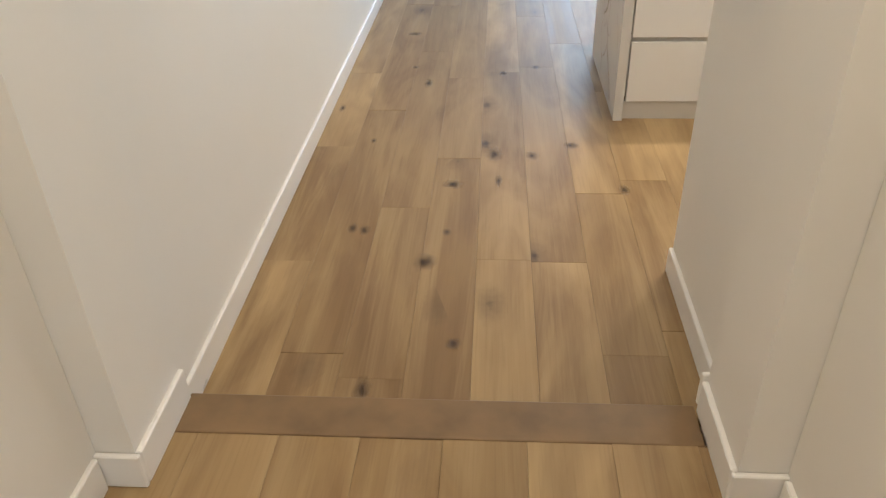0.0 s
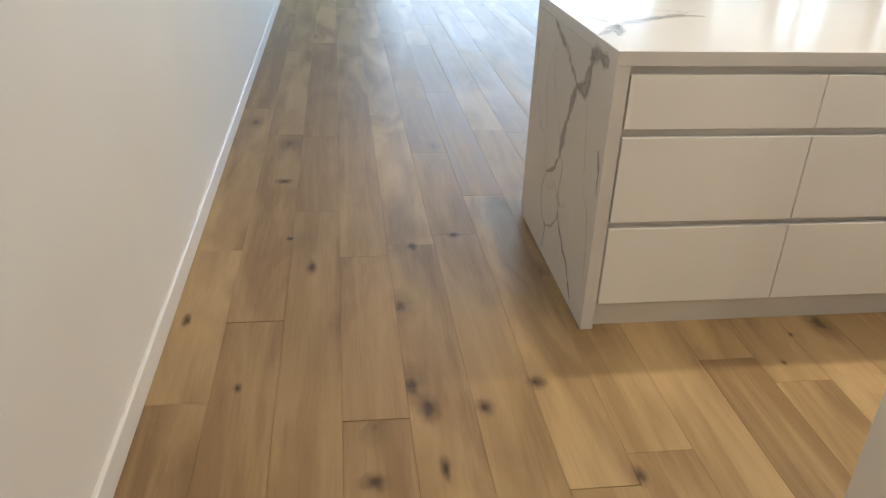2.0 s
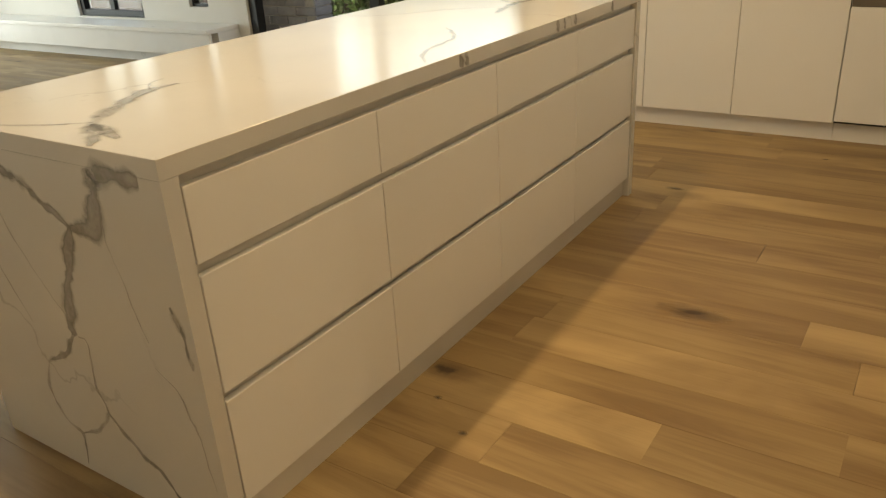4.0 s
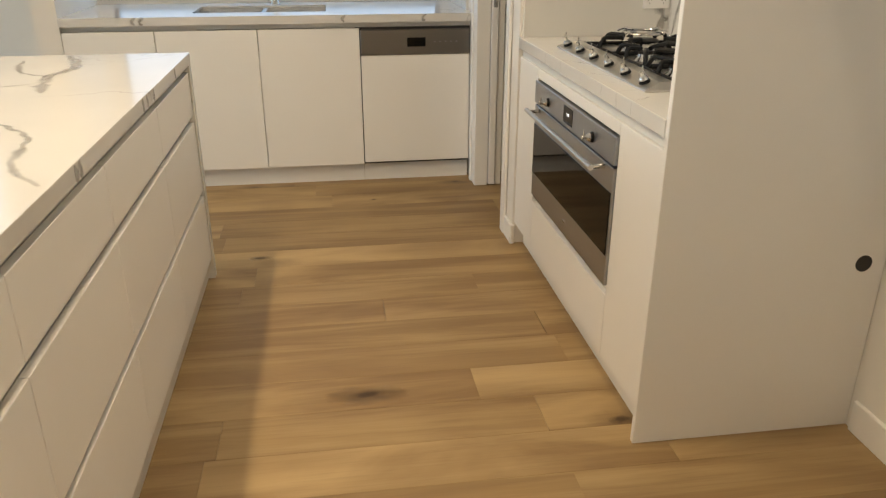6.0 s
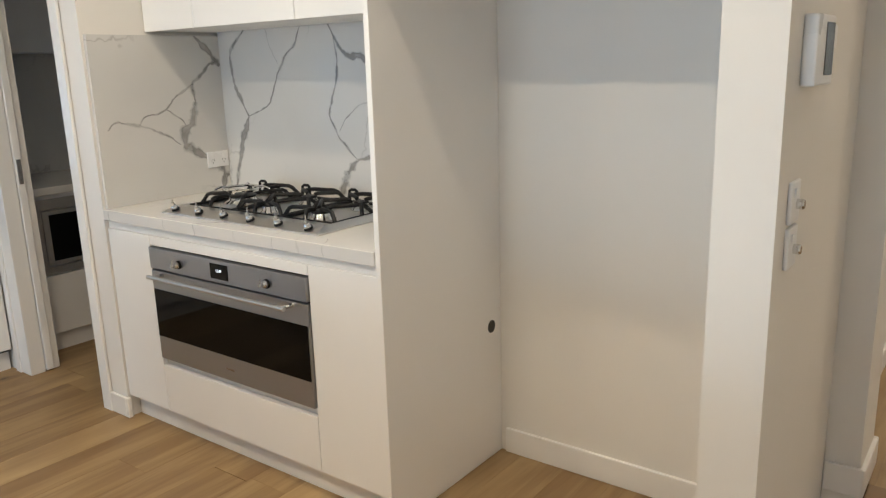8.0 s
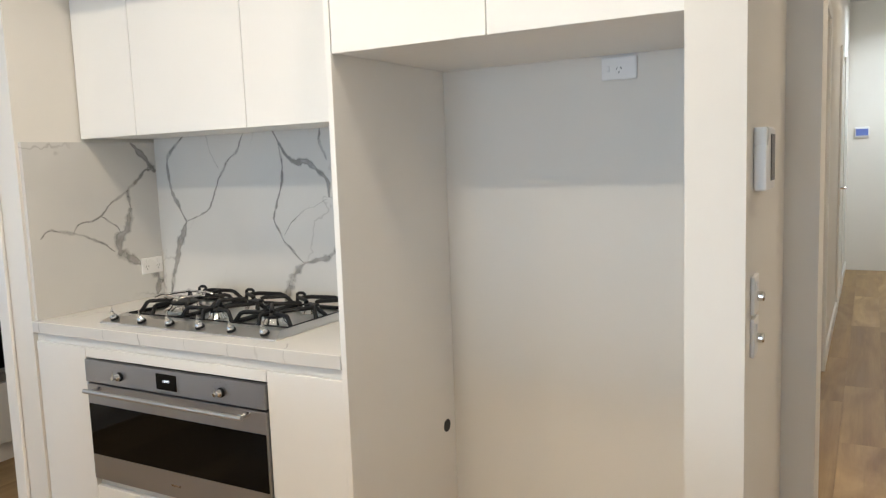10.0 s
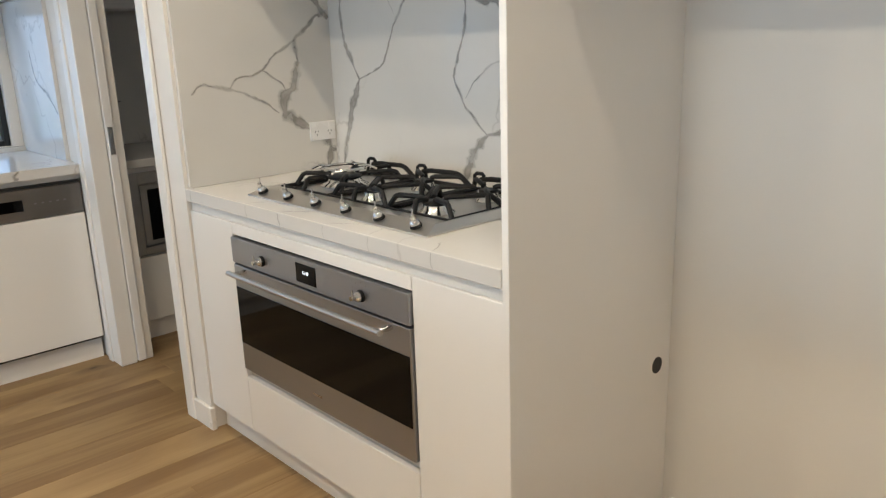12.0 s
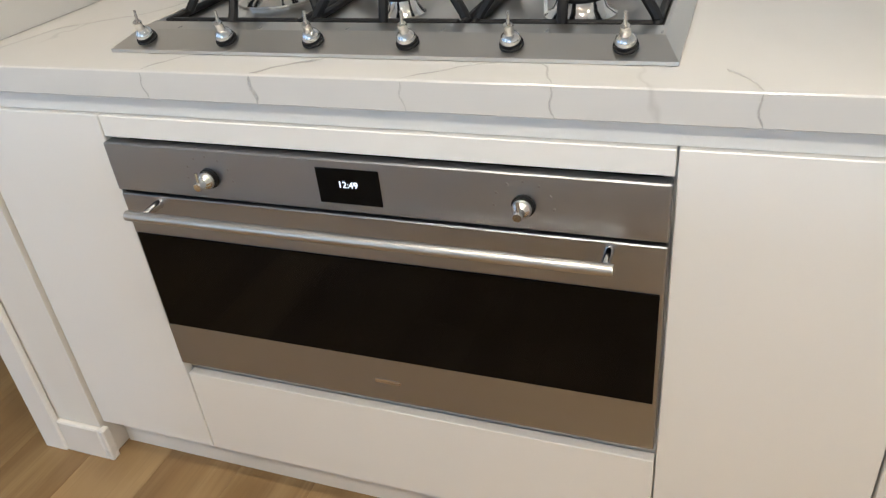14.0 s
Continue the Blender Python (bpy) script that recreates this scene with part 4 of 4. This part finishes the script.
sb = thing("sink_benchtop", (4.0, -0.2, 0.88), "white stone benchtop with an undermount sink cut-out", "benchtop")
SKY0, SKY1, SKX0, SKX1 = -0.52, 0.19, 3.83, 4.20
bm = box(SX - 0.016, -1.300, 0.888, SKX0, 0.818, 0.930)
bbox(bm, SKX1, -1.300, 0.888, 4.428, 0.818, 0.930)
bbox(bm, SKX0, -1.300, 0.888, SKX1, SKY0, 0.930)
bbox(bm, SKX0, SKY1, 0.888, SKX1, 0.818, 0.930)
sbs = part("slab", bm, STONE, sb)
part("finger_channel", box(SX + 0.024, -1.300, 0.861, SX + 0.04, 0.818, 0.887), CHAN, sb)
for k, y in enumerate((0.40, 0.44, -0.62, -1.05)):
    vein(sbs, [(y, 0.927), (y + 0.02, 0.91), (y + 0.01, 0.892)], 0.02, lambda u, v, d: Vector((SX - 0.016 - d, u, v)), seed=160 + k)
sk = thing("double_sink", (4.0, -0.16, 0.7), "stainless steel double bowl undermount sink", "sink")
for y0, y1 in ((SKY0 + 0.003, -0.19), (-0.165, SKY1 - 0.003)):
    bm = bmesh.new()
    x0, x1, zb = SKX0 + 0.003, SKX1 - 0.003, 0.72
    up = [bm.verts.new(p) for p in ((x0, y0, 0.922), (x1, y0, 0.922), (x1, y1, 0.922), (x0, y1, 0.922))]
    lo = [bm.verts.new(p) for p in ((x0 + .02, y0 + .02, zb), (x1 - .02, y0 + .02, zb), (x1 - .02, y1 - .02, zb), (x0 + .02, y1 - .02, zb))]
    for k in range(4):
        bm.faces.new((up[k], up[(k + 1) % 4], lo[(k + 1) % 4], lo[k]))
    bm.faces.new(lo)
    bowl = part("bowl", bm, STEEL, sk)
    mod = bowl.modifiers.new("wall", "SOLIDIFY")
    mod.thickness = 0.002
part("divider", box(SKX0 + 0.003, -0.19, 0.86, SKX1 - 0.003, -0.165, 0.922, 0.004), STEEL, sk)
tp = thing("kitchen_tap", (4.27, -0.225, 0.93), "brushed steel gooseneck kitchen mixer tap", "tap")
part("base", lathe(bmesh.new(), [(0.0, 0), (0.026, 0), (0.026, 0.006), (0.021, 0.012), (0.021, 0.12), (0.014, 0.14), (0.0, 0.14)], Matrix.Translation((4.27, -0.225, 0.931))), CHROME, tp, "", True)
arc = [(4.27, -0.225, 0.99), (4.27, -0.225, 1.20)] + [(4.27 - 0.085 + 0.085 * math.cos(a * math.pi / 10), -0.225 + 0.07 - 0.07 * math.cos(a * math.pi / 10), 1.24 + 0.10 * math.sin(a * math.pi / 10)) for a in range(11)] + [(4.10, -0.085, 1.17), (4.10, -0.085, 1.11)]
part("spout", tube(bmesh.new(), arc, 0.0135, 14), CHROME, tp, "arched spout", True)
bm = tube(bmesh.new(), [(4.27, -0.24, 1.035), (4.262, -0.28, 1.045), (4.255, -0.315, 1.05)], 0.007, 10)
part("lever", bm, CHROME, tp, "side lever", True)
bm = tube(bmesh.new(), [(4.262, -0.242, 1.07), (4.255, -0.285, 1.085), (4.25, -0.30, 1.09)], 0.005, 10)
part("lever", bm, CHROME, tp, "", True)
# stone reveals and sill
rv = thing("stone_window_reveal", (4.3, -1.3, 0.93), "veined white stone lining beside the sink window", "reveal")
rsl = part("side_slab", box(SX + 0.13, -1.304, 0.931, 4.428, -1.288, 1.645), STONE, rv)
vein(rsl, [(3.80, 1.14), (3.90, 1.22), (3.98, 1.25), (4.05, 1.30), (4.08, 1.42)], 0.018, lambda u, v, d: Vector((u, -1.288 + d, v)), seed=170)
part("upstand", box(4.405, -1.287, 0.931, 4.428, 0.815, 0.953), STONE, rv)
# overhead cupboards above the window
oc = thing("overhead_cabinet", (4.25, -0.2, 1.65), "white overhead cupboards above the sink window", "cabinet", "overhead cupboards")
part("body", box(4.092, -1.30, 1.655, 4.428, 0.815, 2.36), CABW, oc)
for a, b in ((-1.30, -1.19), (-1.19, -0.52), (-0.52, 0.15), (0.15, 0.815)):
    part("door", box(4.07, a + 0.0015, 1.65, 4.09, b - 0.0015, 2.36, 0.0015), CABW, oc)


# ---------------- windows ----------------
def window(name, axis, at, a0, a1, z0, z1, splits, label, f=0.05, d=0.07, category="window"):
    """A black framed window in a wall: axis 'x' means the wall lies at x = at."""
    w = tagged(new(name), label, category, kind="structure")
    w.location = (at, (a0 + a1) / 2, z0) if axis == "x" else ((a0 + a1) / 2, at, z0)
    def bx(u0, v0, u1, v1, dd, off=0.0, bev=0.003):
        return box(at + off - dd / 2, u0, v0, at + off + dd / 2, u1, v1, bev) if axis == "x" else box(u0, at + off - dd / 2, v0, u1, at + off + dd / 2, v1, bev)
    part("window_frame", bx(a0, z0, a0 + f, z1, d), BLACKF, w)
    part("window_frame", bx(a1 - f, z0, a1, z1, d), BLACKF, w)
    part("window_frame", bx(a0 + f, z0, a1 - f, z0 + f, d), BLACKF, w)
    part("window_frame", bx(a0 + f, z1 - f, a1 - f, z1, d), BLACKF, w)
    us = [a0 + f, *splits, a1 - f]
    for s in splits:
        part("mullion", bx(s - f * 0.55, z0 + f, s + f * 0.55, z1 - f, d * 0.8), BLACKF, w)
    for u0, u1 in zip(us, us[1:]):
        p = part("pane", bx(u0, z0 + f * 0.9, u1, z1 - f * 0.9, 0.006, 0.0, 0), GLASS, w)
        p.visible_shadow = False
    return w


window("window_1", "x", 4.50, WY0, WY1, WZ0, WZ1, [], "black framed fixed window behind the sink", 0.026, 0.06)
window("window_2", "x", 4.51, 1.52, 4.46, 0.0, 2.4, [2.98], "black framed sliding glass door beside the kitchen", 0.09, 0.1)
window("window_3", "y", FAR + 0.06, GX0, GX1, 0.0, 2.4, [0.42, 1.12, 1.84, 2.56, 3.18], "wide black framed sliding glass doors of the living room", 0.085, 0.12)
window("window_4", "x", LX + 0.07, *W1, [], "small black framed window with white reveal", 0.05)
window("window_5", "x", LX + 0.07, *W2, [6.55], "tall black framed window above the bench", 0.07)
window("window_6", "x", LX + 0.07, *W3, [], "narrow window above the bench", 0.03)

# living room bench
lb = thing("window_bench", (4.2, 7.0, 0), "long low white bench along the living room wall", "bench")
part("bench_top", box(4.03, 4.60, 0.315, LX - 0.002, FAR - 0.01, 0.355, 0.004), TRIM, lb)
part("front_board", box(4.05, 4.60, 0.11, 4.08, FAR - 0.01, 0.3145, 0.003), TRIM, lb)
part("base", box(4.16, 4.60, 0.0, LX - 0.002, FAR - 0.01, 0.314), TRIM, lb)

# hall end
hd = thing("black_entry_door", (-0.9, -8.840, HALL_Z), "black entry door at the end of the hall", "door")
part("leaf", box(-1.35, -8.855, HALL_Z + 0.005, -0.478, -8.810, HALL_Z + 2.3, 0.003), BLACKF, hd)
part("rail", box(-1.30, -8.810, HALL_Z + 0.45, -0.48, -8.800, HALL_Z + 0.49, 0.002), TRIM, hd, "pale cross rail")
tp2 = thing("wall_controller", (-0.15, -8.850, 1.64), "white wall controller with blue screen", "controller")
part("body", box(-0.215, -8.859, 1.59, -0.08, -8.840, 1.70, 0.004), PLAST, tp2)
part("screen", box(-0.205, -8.839, 1.61, -0.09, -8.837, 1.68), BLUE, tp2)
fr = thing("hall_door_frame", (HR, -4.05, HALL_Z), "white painted door frame in the hall", "door frame")
part("architrave", box(HR - 0.016, -3.60, HALL_Z, HR - 0.001, -3.535, HALL_Z + 2.11, 0.003), TRIM, fr)
part("architrave", box(HR - 0.016, -4.565, HALL_Z, HR - 0.001, -4.50, HALL_Z + 2.11, 0.003), TRIM, fr)
part("head", box(HR - 0.016, -4.50, HALL_Z + 2.05, HR - 0.001, -3.60, HALL_Z + 2.11, 0.003), TRIM, fr)
fr2 = thing("hall_door", (HR, -7.0, HALL_Z), "white hall door with steel lever handle", "door")
part("architrave", box(HR - 0.018, -6.40, HALL_Z, HR - 0.001, -6.33, HALL_Z + 2.11, 0.003), TRIM, fr2)
part("architrave", box(HR - 0.018, -7.34, HALL_Z, HR - 0.001, -7.27, HALL_Z + 2.11, 0.003), TRIM, fr2)
part("leaf", box(HR - 0.01, -7.27, HALL_Z + 0.008, HR - 0.001, -6.40, HALL_Z + 2.05, 0.002), TRIM, fr2)
part("handle", tube(bmesh.new(), [(HR - 0.01, -6.47, 1.17), (HR - 0.05, -6.47, 1.17), (HR - 0.052, -6.58, 1.17)], 0.009, 10), CHROME, fr2, "", True)

# downlight fittings; the one at y = -7.9 is invented to hold the cool entry fill
for lx, ly, lz, watts in CEILING_LAMPS:
    dl = thing("downlight", (lx, ly, CEIL), "round white recessed ceiling downlight", "downlight", "ceiling downlights")
    bm = lathe(bmesh.new(), [(0.062, -0.001), (0.075, -0.001), (0.075, -0.006), (0.062, -0.009)], Matrix.Translation((lx, ly, CEIL)), 24, False)
    part("rim", bm, PLAST, dl, "", True)
    part("lens", cyl(bmesh.new(), (lx, ly, CEIL - 0.004), (lx, ly, CEIL - 0.001), 0.06), LAMPG, dl, "glowing lens")


# ---------------- outdoors ----------------
bm = bmesh.new()
bmesh.ops.create_grid(bm, x_segments=2, y_segments=2, size=400)
bmesh.ops.translate(bm, verts=bm.verts, vec=(0, 0, -0.12))
setting("ground", bm, SOIL, "bare garden soil reaching away outside", "ground")
setting("patio", box(-3, FAR + 0.2, -0.11, 7.0, FAR + 3.4, -0.03, 0.01), CONC, "pale concrete patio outside the glazing", "patio")


def shrub(name, x0, y0, x1, y1, z0, z1, count, leaf, size, label, seed):
    """Loose mass of leaves on twigs: clumps of bent leaf blades."""
    rng = random.Random(seed)
    sh = thing(name, ((x0 + x1) / 2, (y0 + y1) / 2, z0), label, "shrub")
    stems = bmesh.new()
    clumps = []
    n = max(3, int(((x1 - x0) + (y1 - y0)) * 3.0))
    for i in range(n):
        bx, by = rng.uniform(x0, x1), rng.uniform(y0, y1)
        top = z0 + (z1 - z0) * rng.uniform(0.55, 1.0)
        pts = [Vector((bx, by, z0 - 0.02))]
        for k in range(4):
            pts.append(pts[-1] + Vector((rng.uniform(-.09, .09), rng.uniform(-.09, .09), (top - z0) / 4)))
            clumps.append((pts[-1], rng.uniform(0.5, 1.1)))
        tube(stems, pts, lambda s: 0.012 * (1 - 0.8 * s), 5)
    part("stems", stems, TWIG, sh)
    verts, faces = [], []
    spread = min(0.34, (z1 - z0) * 0.3)
    for i in range(count):
        c, r = rng.choice(clumps)
        p = c + Vector((rng.gauss(0, spread * r), rng.gauss(0, spread * r), rng.gauss(0, spread * r * 0.8)))
        p.z = max(p.z, z0 + 0.02)
        q = Euler((rng.uniform(-1.2, 1.2), rng.uniform(-1.2, 1.2), rng.uniform(0, 6.28))).to_matrix()
        L, W = size * rng.uniform(0.6, 1.3), size * rng.uniform(0.22, 0.4)
        b = len(verts)
        for u, v, h in ((0, 0, 0), (L * .5, -W, .2 * L), (L, 0, 0), (L * .5, W, .2 * L)):
            verts.append(tuple(p + q @ Vector((u, v, h))))
        faces += [(b, b + 1, b + 2), (b, b + 2, b + 3)]
    me = bpy.data.meshes.new("leaves")
    me.from_pydata([tuple(Vector(v) - sh.location) for v in verts], [], faces)
    me.materials.append(leaf)
    ob = new("leaves", me)
    ob.parent = sh


def paling_fence(name, axis, at, a0, a1, z0, z1, label, group):
    """Lapped timber paling fence with rails and plinth."""
    fe = thing(name, (at, (a0 + a1) / 2, z0) if axis == "x" else ((a0 + a1) / 2, at, z0), label, "fence", group)
    def bx(u0, v0, u1, v1, n0, n1, bev=0.0):
        return box(at + n0, u0, v0, at + n1, u1, v1, bev) if axis == "x" else box(u0, at + n0, v0, u1, at + n1, v1, bev)
    sg = -1 if axis == "x" else -1
    rng = random.Random(4)
    u, k = a0, 0
    while u < a1:
        w = 0.152
        lift = rng.uniform(-0.02, 0.02)
        off = 0.0 if k % 2 else -0.018
        part("paling", bx(u, z0 + 0.22, u + w, z1 + lift, off - 0.007, off + 0.007, 0.002), PALING, fe)
        u += w - 0.045
        k += 1
    for zr in (z0 + 0.42, z1 - 0.35):
        part("rail", bx(a0, zr, a1, zr + 0.075, -0.075, -0.027, 0.004), PALING_D, fe)
    part("plinth", bx(a0, z0 - 0.02, a1, z0 + 0.2, -0.03, -0.005, 0.003), PALING_D, fe)


paling_fence("paling_fence", "x", 6.3, -3.2, 2.2, 0.6, 2.45, "weathered grey timber paling fence outside the sink window", "boundary fences")
setting("garden_bed", box(4.9, -3.4, -0.11, 6.6, 2.3, 0.62, 0.02), SOIL, "raised soil bed along the fence", "ground")
paling_fence("paling_fence", "x", 8.2, 3.4, 22.0, -0.12, 2.0, "weathered timber boundary fence behind the greenery", "boundary fences")
paling_fence("paling_fence", "y", FAR + 5.2, -7.0, 8.2, -0.12, 1.9, "weathered timber boundary fence behind the patio", "boundary fences")
for k, (y0, y1, h, n) in enumerate(((-0.95, -0.25, 0.42, 700), (0.05, 0.35, 0.40, 260), (0.40, 0.75, 0.42, 300), (-1.55, -1.35, 0.36, 160))):
    shrub("garden_shrub", 5.75, y0, 6.05, y1, 0.60, 0.60 + h, int(n * 1.8), LEAF2 if k % 2 else LEAF, 0.058, "small leafy green shrub growing at the fence foot", 10 + k)
for k, (x0, x1) in enumerate(((-3.0, -0.6), (-0.6, 1.8), (1.8, 4.2), (4.2, 6.6))):
    shrub("hedge", x0, FAR + 3.6, x1, FAR + 4.6, -0.12, 1.7 + 0.3 * (k % 2), 5200, LEAF if k % 2 else LEAF2, 0.13, "dense leafy green hedge behind the patio", 30 + k)
for k, (y0, y1) in enumerate(((1.6, 3.2), (3.2, 4.8), (4.8, 7.0))):
    shrub("hedge", 6.9, y0, 7.9, y1, -0.12, 2.1, 5200, LEAF2 if k % 2 else LEAF, 0.12, "dense leafy green shrubs outside the glass door", 40 + k)
wt = thing("white_downpipe", (6.1, -1.75, 0.62), "white plastic post standing by the fence", "post")
part("pipe", box(6.05, -1.72, 0.60, 6.12, -1.60, 1.35, 0.008), PLAST, wt)

# grey brick pier outside the glass door
bp = thing("brick_pier", (4.86, 4.5, -0.12), "grey brick pier with pale mortar outside the glass door", "brick wall")
part("mortar_core", box(4.758, 3.908, -0.12, 4.972, 5.142, 2.7), MORTAR, bp)
bw, bh, bd = 0.230, 0.076, 0.05
bmesh_brick = box(-bw / 2, -0.012, -bh / 2, bw / 2, 0.012, bh / 2, 0.003)
bmesh.ops.recalc_face_normals(bmesh_brick, faces=bmesh_brick.faces)
brick_me = bpy.data.meshes.new("brick")
bmesh_brick.to_mesh(brick_me)
bmesh_brick.free()
brick_me.materials.append(BRICKM)
for row in range(28):
    z = -0.12 + 0.043 + row * 0.086
    for k in range(5):
        y = 3.90 + 0.115 + k * 0.24 + (0.12 if row % 2 else 0)
        if y + bw / 2 < 5.16:
            b = new("brick", brick_me)
            b.parent = bp
            b.matrix_local = Matrix.Translation(Vector((4.753, y, z)) - bp.location) @ pose(0, 0, 0, 0, 0, 90)
    b = new("brick", brick_me)
    b.parent = bp
    b.location = Vector((4.867, 3.903, z)) - bp.location

# ---------------- floors, plank by plank ----------------
PW = 0.186
EDGE = -0.460
floor = setting("floor", box(-1.39, -2.033, -0.06, 4.43, FAR + 0.02, -0.0135), GAP, "wide oak plank floor with knots", "floor")
bm = box(2.80, -3.0, -0.06, 4.43, -2.034, -0.0135)
setting("floor_pantry_base", bm, GAP, "oak floor base in the pantry", "floor")
hall_floor = setting("floor_hall", box(-1.405, -8.860, -0.06, 1.2, -2.13, HALL_Z - 0.0135), GAP, "oak plank hall floor one step up", "floor")
LENGTHS = (0.95, 1.30, 1.65, 1.90, 2.20)
plank_meshes = {}


def plank_mesh(length, width):
    key = (round(length, 2), round(width, 3))
    if key not in plank_meshes:
        hx, hy, c = width / 2 - 0.0002, key[0] / 2 - 0.0002, 0.0007
        v = [(-hx, -hy, -0.013), (hx, -hy, -0.013), (hx, hy, -0.013), (-hx, hy, -0.013),
             (-hx, -hy, -c), (hx, -hy, -c), (hx, hy, -c), (-hx, hy, -c),
             (-hx + c, -hy + c, 0), (hx - c, -hy + c, 0), (hx - c, hy - c, 0), (-hx + c, hy - c, 0)]
        f = [(8, 9, 10, 11)]
        for k in range(4):
            j = (k + 1) % 4
            f += [(k, j, j + 4, k + 4), (k + 4, j + 4, j + 8, k + 8)]
        me = bpy.data.meshes.new("plank")
        me.from_pydata(v, [], f)
        me.materials.append(OAK_P)
        plank_meshes[key] = me
    return plank_meshes[key]


rng = random.Random(11)
JOINTS = {-4: [-1.19, -0.285, 0.632, 2.435], -3: [-1.67, 0.124, 1.967], -2: [-0.82, 0.98], -1: [-0.395],
          0: [-1.168, 0.64], 2: [-0.70, 1.113], 10: [-0.149]}
far_v, far_f = [], []


def add_far(x, y, w, ln, z):
    b = len(far_v)
    hx, hy, c = w / 2 - 0.0002, ln / 2 - 0.0002, 0.0007
    far_v.extend([(x - hx, y - hy, z - c), (x + hx, y - hy, z - c), (x + hx, y + hy, z - c), (x - hx, y + hy, z - c),
                  (x - hx + c, y - hy + c, z), (x + hx - c, y - hy + c, z), (x + hx - c, y + hy - c, z), (x - hx + c, y + hy - c, z)])
    far_f.append((b + 4, b + 5, b + 6, b + 7))
    for k in range(4):
        j = (k + 1) % 4
        far_f.append((b + k, b + j, b + j + 4, b + k + 4))


count = 0
for col in range(-6, 29):
    x0 = EDGE + (col - 1) * PW
    x1 = x0 + PW
    x0, x1 = max(x0, -1.385), min(x1, 4.425)
    if x1 - x0 < 0.02:
        continue
    y_low = -2.03 if x1 < 0.2 else (-2.98 if 2.75 < x0 < 4.4 else -1.98)
    ys = list(JOINTS.get(col, [rng.uniform(-1.6, 0.2)]))
    while ys[0] > y_low:
        ys.insert(0, ys[0] - rng.choice(LENGTHS))
    while ys[-1] < FAR + 0.01:
        ys.append(ys[-1] + rng.choice(LENGTHS))
    for a, b in zip(ys, ys[1:]):
        a, b = max(a, y_low), min(b, FAR + 0.01)
        if b - a < 0.03:
            continue
        near = a < 3.2 and x0 < 3.8 and count < 300
        if near:
            p = new("plank", plank_mesh(b - a, x1 - x0))
            p.parent = floor
            p.location = ((x0 + x1) / 2, (a + b) / 2, 0.0)
            count += 1
        else:
            add_far((x0 + x1) / 2, (a + b) / 2, x1 - x0, b - a, 0.0)
me = bpy.data.meshes.new("far_planks")
me.from_pydata(far_v, [], far_f)
me.materials.append(OAK_S)
fp = new("far_planks", me)
fp.parent = floor
tagged(fp, kind="stuff")
# hall planks, running the same way one step up
for col in range(-7, 7):
    x0 = max(EDGE + col * PW - 0.05, -1.40)
    x1 = min(EDGE + (col + 1) * PW - 0.05, 1.19)
    if x1 - x0 < 0.02:
        continue
    y1 = -2.146
    while y1 > -8.850:
        ln = rng.choice(LENGTHS) if y1 < -2.2 else rng.uniform(0.6, 1.8)
        y0 = max(y1 - ln, -8.850)
        if x0 < 0.0 or -4.7 < y0:
            p = new("plank", plank_mesh(y1 - y0, x1 - x0))
            p.parent = hall_floor
            p.location = ((x0 + x1) / 2, (y0 + y1) / 2, HALL_Z)
        y1 = y0

# large knots
disc = bpy.data.meshes.new("knot")
disc.from_pydata([(math.cos(a * math.pi / 8), math.sin(a * math.pi / 8), 0) for a in range(16)], [], [tuple(range(16))])
disc.materials.append(KNOT)
for kx, ky, rx, ry in ((-0.935, 0.48, 0.03, 0.085), (-0.589, -0.36, 0.05, 0.10), (-0.43, -0.37, 0.04, 0.06), (-0.256, -0.268, 0.045, 0.05),
                       (-0.943, -1.816, 0.032, 0.07), (-0.703, -1.615, 0.03, 0.035), (-1.103, -0.976, 0.025, 0.045), (-1.058, -0.988, 0.028, 0.045),
                       (-0.370, 0.717, 0.035, 0.045), (1.475, -0.58, 0.07, 0.16), (2.625, -0.17, 0.03, 0.07), (3.347, -0.718, 0.018, 0.025),
                       (-0.758, -0.995, 0.022, 0.032), (-1.129, -0.225, 0.018, 0.035), (-1.334, 0.146, 0.022, 0.06), (-1.085, 1.315, 0.06, 0.05),
                       (-0.571, -0.60, 0.022, 0.07), (-0.08, -0.668, 0.03, 0.055), (-0.753, -0.632, 0.055, 0.05), (-1.027, 0.723, 0.025, 0.03),
                       (-0.548, 0.626, 0.03, 0.05), (0.551, -0.232, 0.016, 0.022), (0.658, -0.083, 0.016, 0.02), (-0.82, -1.19, 0.05, 0.07)):
    k = new("knot", disc)
    k.parent = floor
    k.location = (kx, ky, 0.0006)
    k.scale = (rx, ry, 1)
